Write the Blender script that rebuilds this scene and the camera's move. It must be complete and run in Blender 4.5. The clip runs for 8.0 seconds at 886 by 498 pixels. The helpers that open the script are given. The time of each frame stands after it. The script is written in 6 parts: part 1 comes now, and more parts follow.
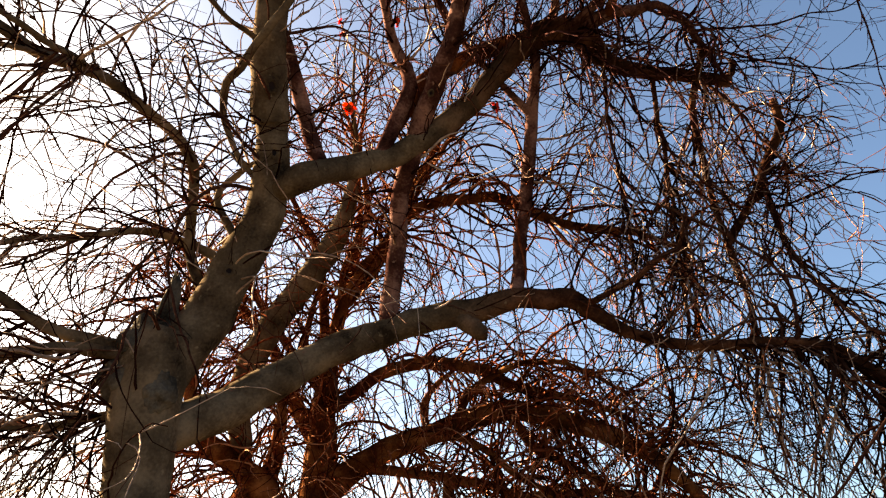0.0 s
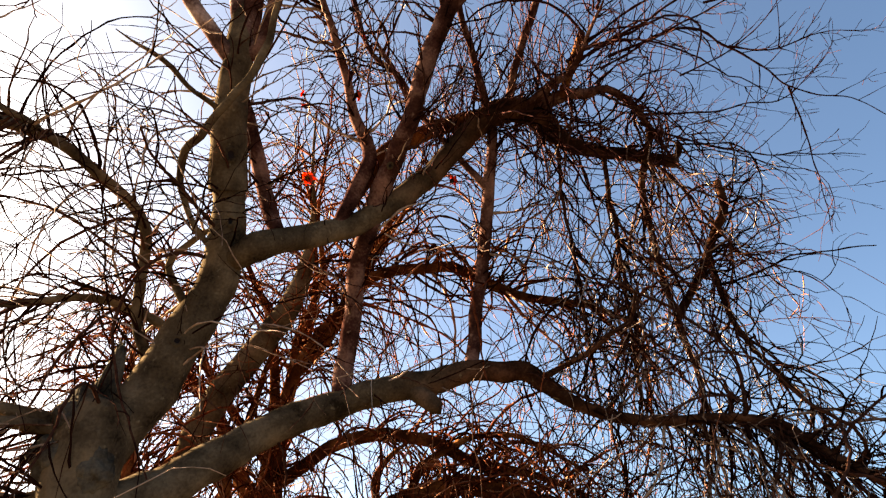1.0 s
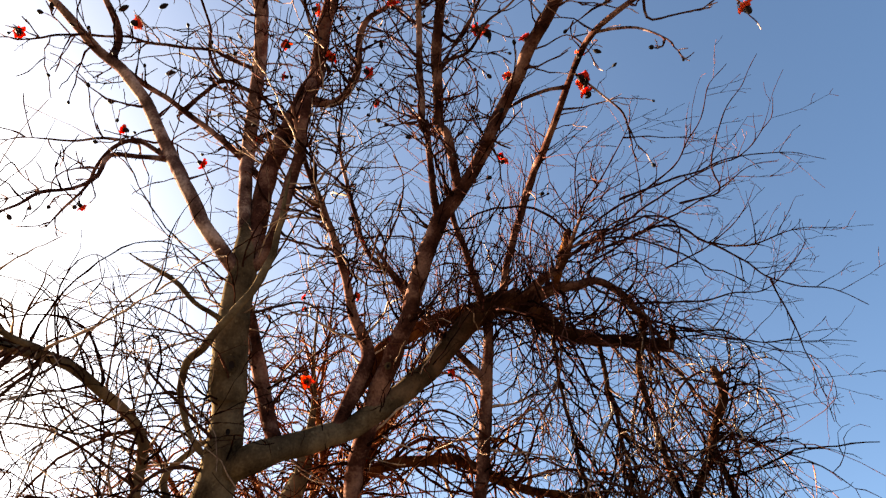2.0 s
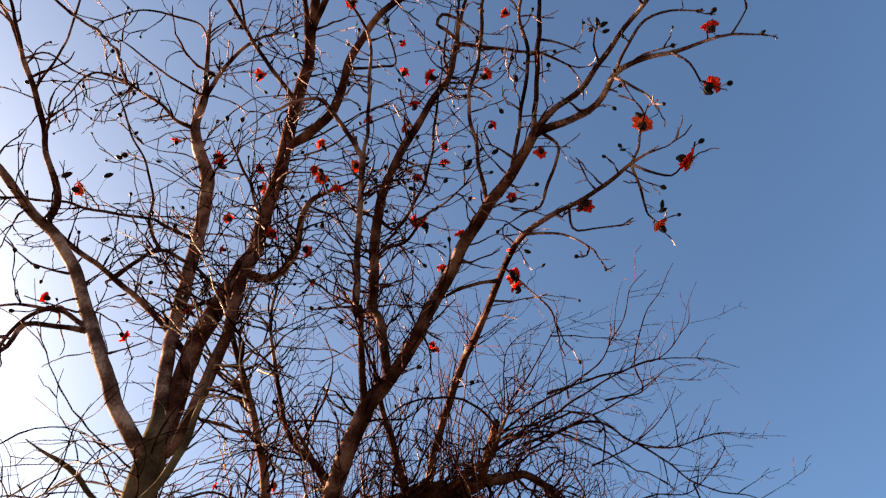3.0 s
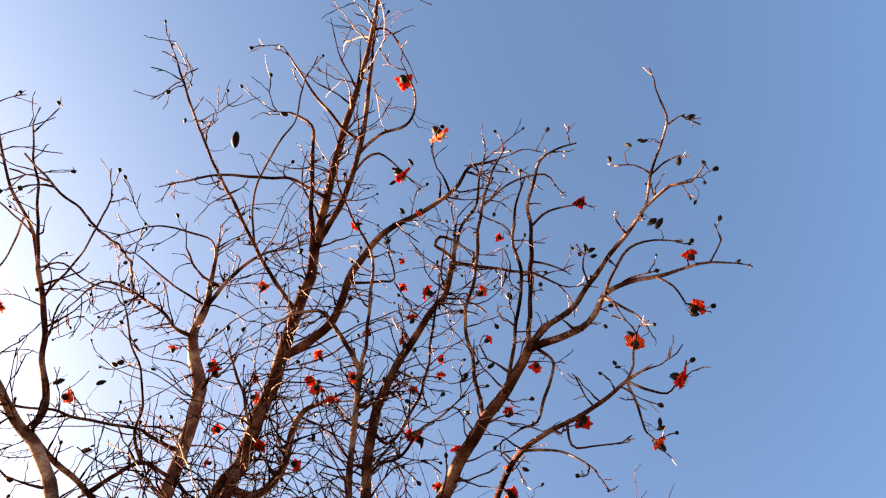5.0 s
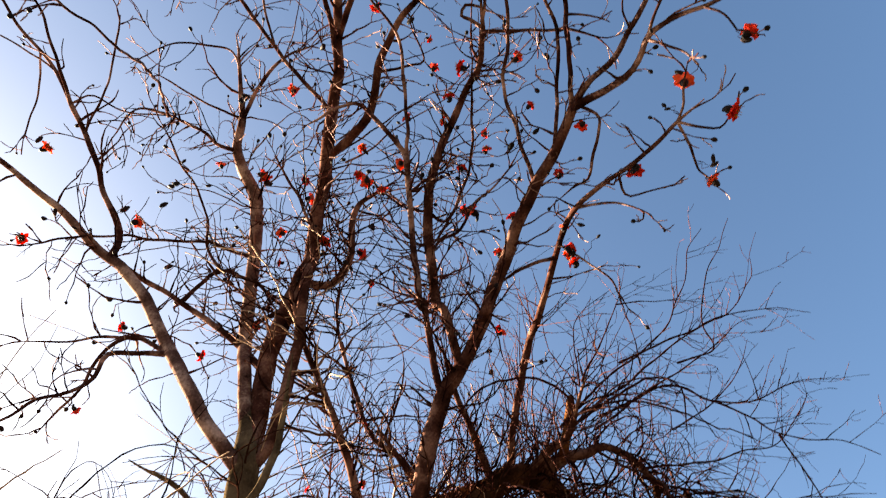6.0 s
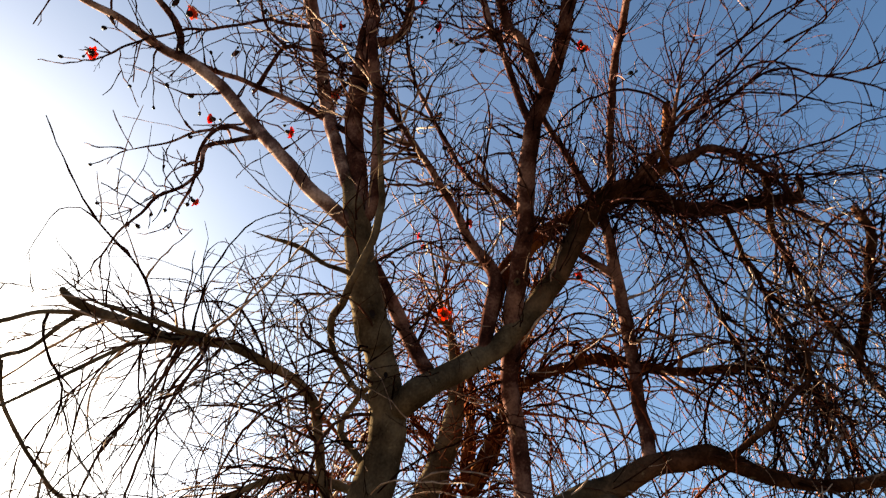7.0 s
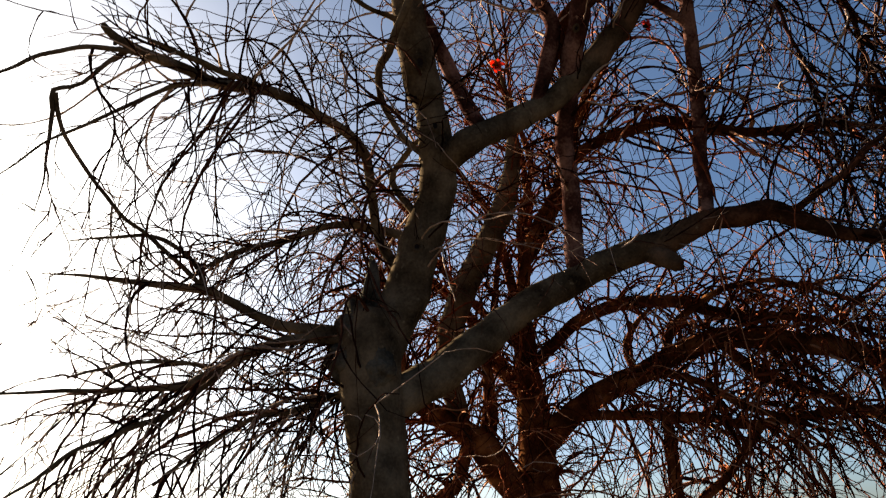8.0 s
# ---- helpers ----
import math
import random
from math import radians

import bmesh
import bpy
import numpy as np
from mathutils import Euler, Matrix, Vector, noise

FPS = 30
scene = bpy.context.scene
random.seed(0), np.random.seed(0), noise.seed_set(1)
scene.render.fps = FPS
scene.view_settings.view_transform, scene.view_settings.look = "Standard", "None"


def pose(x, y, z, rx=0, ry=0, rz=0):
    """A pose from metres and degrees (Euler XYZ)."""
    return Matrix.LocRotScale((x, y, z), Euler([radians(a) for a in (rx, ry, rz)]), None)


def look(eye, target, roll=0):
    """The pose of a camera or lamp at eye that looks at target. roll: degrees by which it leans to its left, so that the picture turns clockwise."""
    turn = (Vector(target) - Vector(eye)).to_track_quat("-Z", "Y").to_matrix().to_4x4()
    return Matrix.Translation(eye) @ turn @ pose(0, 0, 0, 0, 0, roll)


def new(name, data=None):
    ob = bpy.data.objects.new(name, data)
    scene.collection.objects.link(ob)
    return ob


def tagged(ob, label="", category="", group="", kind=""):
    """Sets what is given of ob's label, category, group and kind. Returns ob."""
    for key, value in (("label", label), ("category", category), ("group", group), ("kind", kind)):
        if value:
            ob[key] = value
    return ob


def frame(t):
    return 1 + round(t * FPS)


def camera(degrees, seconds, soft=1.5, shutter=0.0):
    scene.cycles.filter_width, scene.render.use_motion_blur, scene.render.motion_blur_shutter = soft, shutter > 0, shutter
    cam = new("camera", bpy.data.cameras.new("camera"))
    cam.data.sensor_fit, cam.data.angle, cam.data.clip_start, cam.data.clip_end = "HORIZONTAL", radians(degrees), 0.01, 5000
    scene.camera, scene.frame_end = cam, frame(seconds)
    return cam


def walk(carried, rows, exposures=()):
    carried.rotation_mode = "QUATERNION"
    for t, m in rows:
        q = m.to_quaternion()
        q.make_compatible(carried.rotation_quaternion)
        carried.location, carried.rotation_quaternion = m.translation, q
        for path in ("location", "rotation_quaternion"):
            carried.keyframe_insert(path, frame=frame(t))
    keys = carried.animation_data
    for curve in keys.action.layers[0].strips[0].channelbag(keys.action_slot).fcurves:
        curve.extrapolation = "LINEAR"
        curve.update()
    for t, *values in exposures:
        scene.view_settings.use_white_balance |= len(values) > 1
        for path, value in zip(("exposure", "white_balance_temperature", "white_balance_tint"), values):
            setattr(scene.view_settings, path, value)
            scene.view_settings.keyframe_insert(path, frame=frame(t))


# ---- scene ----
# ---- camera ----
cam = camera(68.1, 8.0, soft=1.2, shutter=0.12)
ROWS = [
    (0.0, 0.000, 0.000, 1.600, 118.00, 0.00, 0.00),
    (0.3, -0.002, -0.006, 1.605, 119.06, 0.25, -1.73),
    (0.5, -0.001, -0.011, 1.611, 119.79, 0.55, -2.68),
    (0.8, -0.000, -0.028, 1.623, 121.57, 1.04, -3.49),
    (1.0, 0.001, -0.038, 1.644, 123.34, 0.96, -3.83),
    (1.3, 0.005, -0.090, 1.690, 127.53, 1.23, -3.53),
    (1.5, 0.011, -0.138, 1.725, 130.18, 1.51, -2.55),
    (1.7, 0.030, -0.202, 1.760, 132.83, 1.29, -2.18),
    (2.8, 0.091, -0.504, 1.958, 145.32, 3.99, -5.50),
    (3.0, 0.083, -0.534, 1.968, 148.42, 4.08, -8.10),
    (3.2, 0.079, -0.560, 1.973, 150.81, 4.60, -8.52),
    (3.5, 0.072, -0.590, 1.976, 153.63, 4.37, -9.50),
    (3.8, 0.067, -0.606, 1.973, 158.41, 5.03, -9.52),
    (4.0, 0.072, -0.616, 1.969, 160.49, 5.37, -9.03),
    (4.2, 0.062, -0.607, 1.959, 163.32, 5.31, -9.85),
    (4.75, -0.010, -0.595, 1.925, 166.60, 5.25, -9.90),
    (5.3, -0.079, -0.576, 1.898, 163.13, 5.17, -9.34),
    (5.5, -0.098, -0.563, 1.903, 158.79, 4.89, -8.92),
    (5.8, -0.100, -0.496, 1.890, 153.36, 4.60, -4.67),
    (6.0, -0.100, -0.450, 1.878, 149.53, 5.78, -0.68),
    (6.2, -0.097, -0.407, 1.865, 146.03, 5.85, 1.06),
    (6.5, -0.098, -0.348, 1.843, 140.10, 6.36, 5.05),
    (6.7, -0.108, -0.308, 1.833, 135.93, 7.03, 8.80),
    (7.0, -0.119, -0.257, 1.799, 131.17, 6.79, 12.41),
    (7.2, -0.111, -0.214, 1.773, 127.89, 6.14, 14.00),
    (7.5, -0.089, -0.133, 1.725, 121.95, 6.01, 17.03),
    (7.7, -0.084, -0.082, 1.669, 118.56, 4.74, 17.77),
    (8.0, -0.077, -0.005, 1.571, 114.99, 3.47, 17.76),
]
EXPOSURES = [(0.0, 3.90, 9350, 9), (1.0, 3.96, 9250, 9), (1.7, 4.02, 8950, 7), (3.0, 3.66, 8100, 7), (3.5, 3.80, 8100, 7), (4.2, 4.22, 8500, 8),
             (5.5, 4.36, 9300, 10), (6.0, 4.00, 8600, 6), (6.5, 3.62, 8150, 1), (7.0, 3.46, 7900, 2), (7.5, 2.78, 7500, 1), (8.0, 2.66, 7250, 4)]
walk(cam, [(t, pose(x, y, z, rx, ry, rz)) for t, x, y, z, rx, ry, rz in ROWS], exposures=EXPOSURES)

# ---- sky, sun ----
SUN_LEFT, SUN_HIGH = 60.0, 23.0
world = bpy.data.worlds.new("sky")
scene.world = world
world.use_nodes = True
wn, wl = world.node_tree.nodes, world.node_tree.links
wn.clear()
sky = wn.new("ShaderNodeTexSky")
sky.sky_type, sky.sun_disc = "NISHITA", False
sky.sun_elevation, sky.sun_rotation = radians(SUN_HIGH), radians(-SUN_LEFT)
sky.altitude, sky.air_density, sky.dust_density, sky.ozone_density = 200, 0.65, 2.4, 3.2
back, world_out = wn.new("ShaderNodeBackground"), wn.new("ShaderNodeOutputWorld")
back.inputs["Strength"].default_value = 0.05
deep = wn.new("ShaderNodeHueSaturation")
deep.inputs["Saturation"].default_value, deep.inputs["Value"].default_value = 1.12, 0.58
wl.new(sky.outputs[0], deep.inputs["Color"])
wl.new(deep.outputs[0], back.inputs["Color"])
wl.new(back.outputs[0], world_out.inputs["Surface"])

sun = new("sun", bpy.data.lights.new("sun", "SUN"))
sun.data.energy, sun.data.angle, sun.data.color = 5.0, radians(0.53), (1.0, 0.91, 0.80)
a, e = radians(SUN_LEFT), radians(SUN_HIGH)
sun.matrix_world = look((-30 * math.sin(a) * math.cos(e), 30 * math.cos(a) * math.cos(e), 30 * math.sin(e)), (0, 0, 0))


# ---- materials ----
def material(name, rough=0.8):
    m = bpy.data.materials.new(name)
    m.use_nodes = True
    nodes, links = m.node_tree.nodes, m.node_tree.links
    shade = nodes["Principled BSDF"]
    shade.inputs["Roughness"].default_value = rough
    return m, nodes, links, shade


def ramp(nodes, stops):
    node = nodes.new("ShaderNodeValToRGB")
    bar = node.color_ramp.elements
    while len(bar) < len(stops):
        bar.new(0.5)
    for element, (at, colour) in zip(bar, stops):
        element.position, element.color = at, (*colour, 1)
    return node


def bark(name, stops, patch, bump=0.5, young_shade=None):
    """Smooth mottled bark: fine grain stretched round the limb, broad stains, pale lichen spots and small dark marks;
    the optional second ramp: red-brown thinner bark out on the far limbs, darkened for the dimmer light there.
    """
    m, nodes, links, shade = material(name, 0.72)
    shade.inputs["Specular IOR Level"].default_value = 0.0
    place = nodes.new("ShaderNodeTexCoord")
    broad, grain, spots = (nodes.new("ShaderNodeTexNoise") for _ in range(3))
    for node, scale, detail in ((broad, 6, 6), (grain, 70, 8), (spots, 22, 4)):
        links.new(place.outputs["Object"], node.inputs["Vector"])
        node.inputs["Scale"].default_value, node.inputs["Detail"].default_value = scale, detail
    tone = nodes.new("ShaderNodeMath")
    tone.operation = "MULTIPLY_ADD"
    links.new(grain.outputs["Fac"], tone.inputs[0])
    tone.inputs[1].default_value = 0.34
    links.new(broad.outputs["Fac"], tone.inputs[2])
    shift = nodes.new("ShaderNodeMath")
    shift.operation = "SUBTRACT"
    links.new(tone.outputs[0], shift.inputs[0])
    shift.inputs[1].default_value = 0.165
    colour = ramp(nodes, stops)
    links.new(shift.outputs[0], colour.inputs["Fac"])
    if young_shade:
        outer, split, reach, both = ramp(nodes, young_shade), nodes.new("ShaderNodeSeparateXYZ"), nodes.new("ShaderNodeMath"), nodes.new("ShaderNodeMixRGB")
        links.new(shift.outputs[0], outer.inputs["Fac"])
        links.new(place.outputs["Object"], split.inputs[0])
        reach.operation = "MULTIPLY_ADD"
        links.new(broad.outputs["Fac"], reach.inputs[0])
        reach.inputs[1].default_value = 0.6
        links.new(split.outputs["X"], reach.inputs[2])
        fade = nodes.new("ShaderNodeMapRange")
        fade.inputs["From Min"].default_value, fade.inputs["From Max"].default_value = YOUNG_SHADE_FROM, YOUNG_SHADE_TO
        links.new(reach.outputs[0], fade.inputs["Value"])
        links.new(fade.outputs[0], both.inputs["Fac"])
        links.new(colour.outputs[0], both.inputs[1])
        links.new(outer.outputs[0], both.inputs[2])
        colour = both
    lichen = ramp(nodes, ((0.66, (0, 0, 0)), (0.76, (0.6, 0.6, 0.6))))
    links.new(spots.outputs["Fac"], lichen.inputs["Fac"])
    mix = nodes.new("ShaderNodeMixRGB")
    links.new(lichen.outputs[0], mix.inputs["Fac"])
    links.new(colour.outputs[0], mix.inputs[1])
    mix.inputs[2].default_value = (*patch, 1)
    links.new(mix.outputs[0], shade.inputs["Base Color"])
    relief = nodes.new("ShaderNodeBump")
    relief.inputs["Strength"].default_value, relief.inputs["Distance"].default_value = bump, 0.012
    links.new(tone.outputs[0], relief.inputs["Height"])
    links.new(relief.outputs[0], shade.inputs["Normal"])
    return m


def varied(name, stops, rough=0.7, per="island", grain=0.35):
    """A thin-stemmed or petal surface whose colour differs from piece to piece, with a little grain along it."""
    m, nodes, links, shade = material(name, rough)
    shade.inputs["Specular IOR Level"].default_value = 0.0
    if per == "island":
        chance = nodes.new("ShaderNodeNewGeometry").outputs["Random Per Island"]
    else:
        chance = nodes.new("ShaderNodeObjectInfo").outputs["Random"]
    place = nodes.new("ShaderNodeTexCoord")
    spots = nodes.new("ShaderNodeTexNoise")
    spots.inputs["Scale"].default_value, spots.inputs["Detail"].default_value = 40, 5
    links.new(place.outputs["Object"], spots.inputs["Vector"])
    mix = nodes.new("ShaderNodeMix")
    mix.inputs[0].default_value = grain
    links.new(chance, mix.inputs[2])
    links.new(spots.outputs["Fac"], mix.inputs[3])
    colour = ramp(nodes, stops)
    links.new(mix.outputs[0], colour.inputs["Fac"])
    links.new(colour.outputs[0], shade.inputs["Base Color"])
    return m


# along X the far limbs' bark reddens, and their dimmer light is painted in
YOUNG_SHADE_FROM, YOUNG_SHADE_TO = 0.15, 0.9
BARK_GREY = bark("bark_grey_brown", ((0.28, (0.015, 0.0098, 0.0060)), (0.5, (0.062, 0.0425, 0.0254)), (0.75, (0.14, 0.098, 0.060))), (0.19, 0.145, 0.092), 0.5,
                 ((0.30, (0.006, 0.0022, 0.0012)), (0.5, (0.030, 0.0120, 0.0066)), (0.78, (0.12, 0.052, 0.029))))
# dead wood, its colour darkened for the shade the stub stands in
BARK_DEAD_SHADED = bark("bark_dead_shaded", ((0.30, (0.008, 0.0066, 0.0052)), (0.5, (0.038, 0.031, 0.023)), (0.78, (0.11, 0.090, 0.066))), (0.09, 0.075, 0.055), 0.9)
# one bark in two tones: sunlit left limbs paler, limbs in shade darker
BARK_SUNLIT = bark("bark_sunlit", ((0.30, (0.011, 0.0046, 0.0038)), (0.5, (0.090, 0.0480, 0.0390)), (0.75, (0.38, 0.260, 0.215))), (0.38, 0.285, 0.235), 0.4)
BARK_SHADED = bark("bark_shaded", ((0.30, (0.006, 0.0021, 0.0016)), (0.5, (0.044, 0.0172, 0.0128)), (0.76, (0.21, 0.110, 0.084))), (0.25, 0.150, 0.115), 0.4)
BARK_THIN = bark("bark_young", ((0.30, (0.005, 0.0017, 0.0014)), (0.5, (0.032, 0.0128, 0.0104)), (0.76, (0.28, 0.165, 0.138))), (0.32, 0.22, 0.185), 0.3)
BARK_RED = bark("bark_red_brown", ((0.30, (0.009, 0.0027, 0.0012)), (0.5, (0.062, 0.0195, 0.0074)), (0.78, (0.23, 0.090, 0.033))), (0.19, 0.085, 0.038), 0.6)
# the ramp's pale end stands in for twigs caught by direct sun
TWIG = varied("twig_bark", ((0.15, (0.004, 0.0012, 0.0007)), (0.48, (0.017, 0.0062, 0.0042)), (0.64, (0.06, 0.025, 0.016)), (0.84, (0.38, 0.26, 0.19))))
TWIG_TIP = varied("twig_bark_tip", ((0.15, (0.004, 0.0012, 0.0010)), (0.55, (0.020, 0.0062, 0.0056)), (0.9, (0.11, 0.046, 0.038))))
# pale end lifted likewise, for sunlit spurs in the crown
TWIG_UP = varied("twig_bark_upper", ((0.2, (0.004, 0.0012, 0.0010)), (0.56, (0.029, 0.0092, 0.0074)), (0.9, (0.30, 0.175, 0.148))))
TWIG_RED = varied("twig_bark_red", ((0.15, (0.008, 0.0022, 0.0012)), (0.48, (0.042, 0.0085, 0.0036)), (0.66, (0.18, 0.048, 0.022)), (0.84, (0.38, 0.18, 0.10))))
PETAL = varied("red_petal", ((0.1, (0.46, 0.014, 0.014)), (0.5, (0.76, 0.052, 0.034)), (0.9, (0.90, 0.19, 0.09))), 0.5, "object", 0.5)


def thin_petal(m):
    """Light that falls on the far side of a petal comes through it."""
    nodes, links = m.node_tree.nodes, m.node_tree.links
    shade, out = nodes["Principled BSDF"], nodes["Material Output"]
    colour = shade.inputs["Base Color"].links[0].from_socket
    through_light, both = nodes.new("ShaderNodeBsdfTranslucent"), nodes.new("ShaderNodeMixShader")
    links.new(colour, through_light.inputs["Color"])
    both.inputs[0].default_value = 0.5
    links.new(shade.outputs[0], both.inputs[1])
    links.new(through_light.outputs[0], both.inputs[2])
    links.new(both.outputs[0], out.inputs["Surface"])


thin_petal(PETAL)
CALYX = varied("dark_calyx", ((0.2, (0.003, 0.002, 0.002)), (0.8, (0.013, 0.0065, 0.006))), 0.7, "object", 0.5)
CALYX.node_tree.nodes["Principled BSDF"].inputs["Specular IOR Level"].default_value = 0.08
STAMEN = varied("stamen", ((0.2, (0.10, 0.02, 0.012)), (0.8, (0.55, 0.30, 0.05))), 0.6)


def soil():
    m, nodes, links, shade = material("unseen_soil", 0.95)
    place = nodes.new("ShaderNodeTexCoord")
    broad, fine = nodes.new("ShaderNodeTexNoise"), nodes.new("ShaderNodeTexNoise")
    for node, scale in ((broad, 0.4), (fine, 25)):
        links.new(place.outputs["Object"], node.inputs["Vector"])
        node.inputs["Scale"].default_value, node.inputs["Detail"].default_value = scale, 8
    mix = nodes.new("ShaderNodeMix")
    mix.inputs[0].default_value = 0.5
    links.new(broad.outputs["Fac"], mix.inputs[2])
    links.new(fine.outputs["Fac"], mix.inputs[3])
    # ground is never in view; dark brown chosen to limit light bounced upward
    colour = ramp(nodes, ((0.3, (0.022, 0.015, 0.009)), (0.5, (0.048, 0.034, 0.020)), (0.7, (0.08, 0.058, 0.034))))
    links.new(mix.outputs[0], colour.inputs["Fac"])
    links.new(colour.outputs[0], shade.inputs["Base Color"])
    relief = nodes.new("ShaderNodeBump")
    relief.inputs["Distance"].default_value = 0.03
    links.new(fine.outputs["Fac"], relief.inputs["Height"])
    links.new(relief.outputs[0], shade.inputs["Normal"])
    return m


# ---- mesh helpers ----
def mesh_object(name, verts, faces, mat, parent=None, smooth=True):
    data = bpy.data.meshes.new(name)
    data.from_pydata([tuple(v) for v in verts], [], faces)
    data.polygons.foreach_set("use_smooth", [smooth] * len(data.polygons))
    data.materials.append(mat)
    ob = new(name, data)
    ob.parent = parent
    return ob


def glide(points, step):
    """A smooth line through the points (x, y, z, r), in steps of about that many metres."""
    p = np.array(points, float)
    ends = np.vstack([2 * p[0] - p[1], p, 2 * p[-1] - p[-2]])
    ends[:, 3] = np.maximum(ends[:, 3], 0.0008)
    made = []
    for i in range(len(p) - 1):
        a, b, c, d = ends[i:i + 4]
        n = max(2, int(np.linalg.norm(c[:3] - b[:3]) / step))
        for u in np.arange(n) / n:
            made.append(0.5 * (2 * b + (c - a) * u + (2 * a - 5 * b + 4 * c - d) * u * u + (3 * b - a - 3 * c + d) * u ** 3))
    made.append(p[-1])
    made = np.array(made)
    made[:, 3] = np.maximum(made[:, 3], 0.0008)
    return made


def sweep(line, sides, rough=0.0):
    """Rings along the line (x, y, z, r) with a rounded tip; rough: how lumpy the girth is."""
    p, r = line[:, :3], line[:, 3]
    way = np.gradient(p, axis=0)
    way /= np.linalg.norm(way, axis=1)[:, None] + 1e-12
    side = np.cross(way[0], (0.31, 0.87, 0.38))
    side /= np.linalg.norm(side)
    turn = np.arange(sides) * 2 * math.pi / sides
    verts, faces = [], []
    for i in range(len(p)):
        side = side - way[i] * side.dot(way[i])
        side /= np.linalg.norm(side) + 1e-12
        up = np.cross(way[i], side)
        ring = np.cos(turn)[:, None] * side + np.sin(turn)[:, None] * up
        girth = np.full(sides, r[i])
        if rough:
            for k in range(sides):
                q = Vector(p[i] + ring[k] * r[i])
                girth[k] *= 1 + rough * (noise.noise(q * 9.0) + 0.5 * noise.noise(q * 26.0))
        verts.extend(p[i] + ring * girth[:, None])
        if i:
            o = (i - 1) * sides
            faces += [(o + k, o + (k + 1) % sides, o + sides + (k + 1) % sides, o + sides + k) for k in range(sides)]
    verts.append(p[-1] + way[-1] * min(r[-1] * 0.7, 0.012))
    o, tip = (len(p) - 1) * sides, len(verts) - 1
    faces += [(o + k, o + (k + 1) % sides, tip) for k in range(sides)]
    return verts, faces


class Twigs:
    """Many thin stems gathered into one mesh."""

    def __init__(self):
        self.verts, self.faces, self.count = [], [], 0

    def add(self, line, sides=3):
        p, n = line[:, :3], len(line)
        way = np.gradient(p, axis=0)
        axis = p[-1] - p[0]
        side = np.cross(way, np.cross(axis, (0.31, 0.87, 0.38)))
        side /= np.linalg.norm(side, axis=1)[:, None] + 1e-12
        up = np.cross(way, side)
        up /= np.linalg.norm(up, axis=1)[:, None] + 1e-12
        turn = np.arange(sides) * 2 * math.pi / sides
        ring = np.cos(turn)[None, :, None] * side[:, None, :] + np.sin(turn)[None, :, None] * up[:, None, :]
        rings = p[:, None, :] + ring * (line[:, 3] * np.where(np.arange(n) % 3 == 1, 1.22, 0.86))[:, None, None]
        k = np.arange(n - 1)[:, None] * sides + np.arange(sides)[None, :]
        j = np.arange(n - 1)[:, None] * sides + (np.arange(sides)[None, :] + 1) % sides
        self.faces.append(np.stack([k, j, j + sides, k + sides], -1).reshape(-1, 4) + self.count)
        self.verts.append(rings.reshape(-1, 3))
        self.count += n * sides

    def mesh(self, name, mat):
        v, q = np.vstack(self.verts), np.vstack(self.faces)
        data = bpy.data.meshes.new(name)
        data.vertices.add(len(v))
        data.vertices.foreach_set("co", v.ravel())
        data.loops.add(q.size)
        data.loops.foreach_set("vertex_index", q.ravel().astype(np.int32))
        data.polygons.add(len(q))
        data.polygons.foreach_set("loop_start", np.arange(len(q), dtype=np.int32) * 4)
        data.polygons.foreach_set("use_smooth", np.ones(len(q), bool))
        data.update(calc_edges=True)
        data.materials.append(mat)
        return data

    def done(self, name, mat, parent, label):
        ob = new(name, self.mesh(name, mat))
        ob.parent = parent
        return tagged(ob, label, kind="stuff")


rng = np.random.default_rng(7)


def unit(v):
    return v / (np.linalg.norm(v) + 1e-12)


def grow(start, way, length, radius, weight, wander, kink, steps, lift=0.0):
    """A stem that wanders, kinks at its nodes, and sags with its weight (or climbs where lift is given)."""
    step = length / steps
    p, d = np.array(start, float), unit(np.array(way, float))
    line = [(*p, radius)]
    drift = rng.normal(size=3) * wander
    flip = unit(np.cross(d, rng.normal(size=3)))
    for i in range(steps):
        if i == steps // 2:
            drift = rng.normal(size=3) * wander
        d = unit(d + drift * step + flip * kink * (1 if i % 2 else -1) + rng.normal(size=3) * kink * 0.6
                 + np.array((0, 0, lift - weight * (0.5 + i / steps))) * step)
        p = p + d * step
        line.append((*p, max(radius * (1 - 0.66 * (i + 1) / steps), 0.0016)))
    return np.array(line)


GROWN = {}
TIPS = []
branchlets, spurs_made = [0], [0]


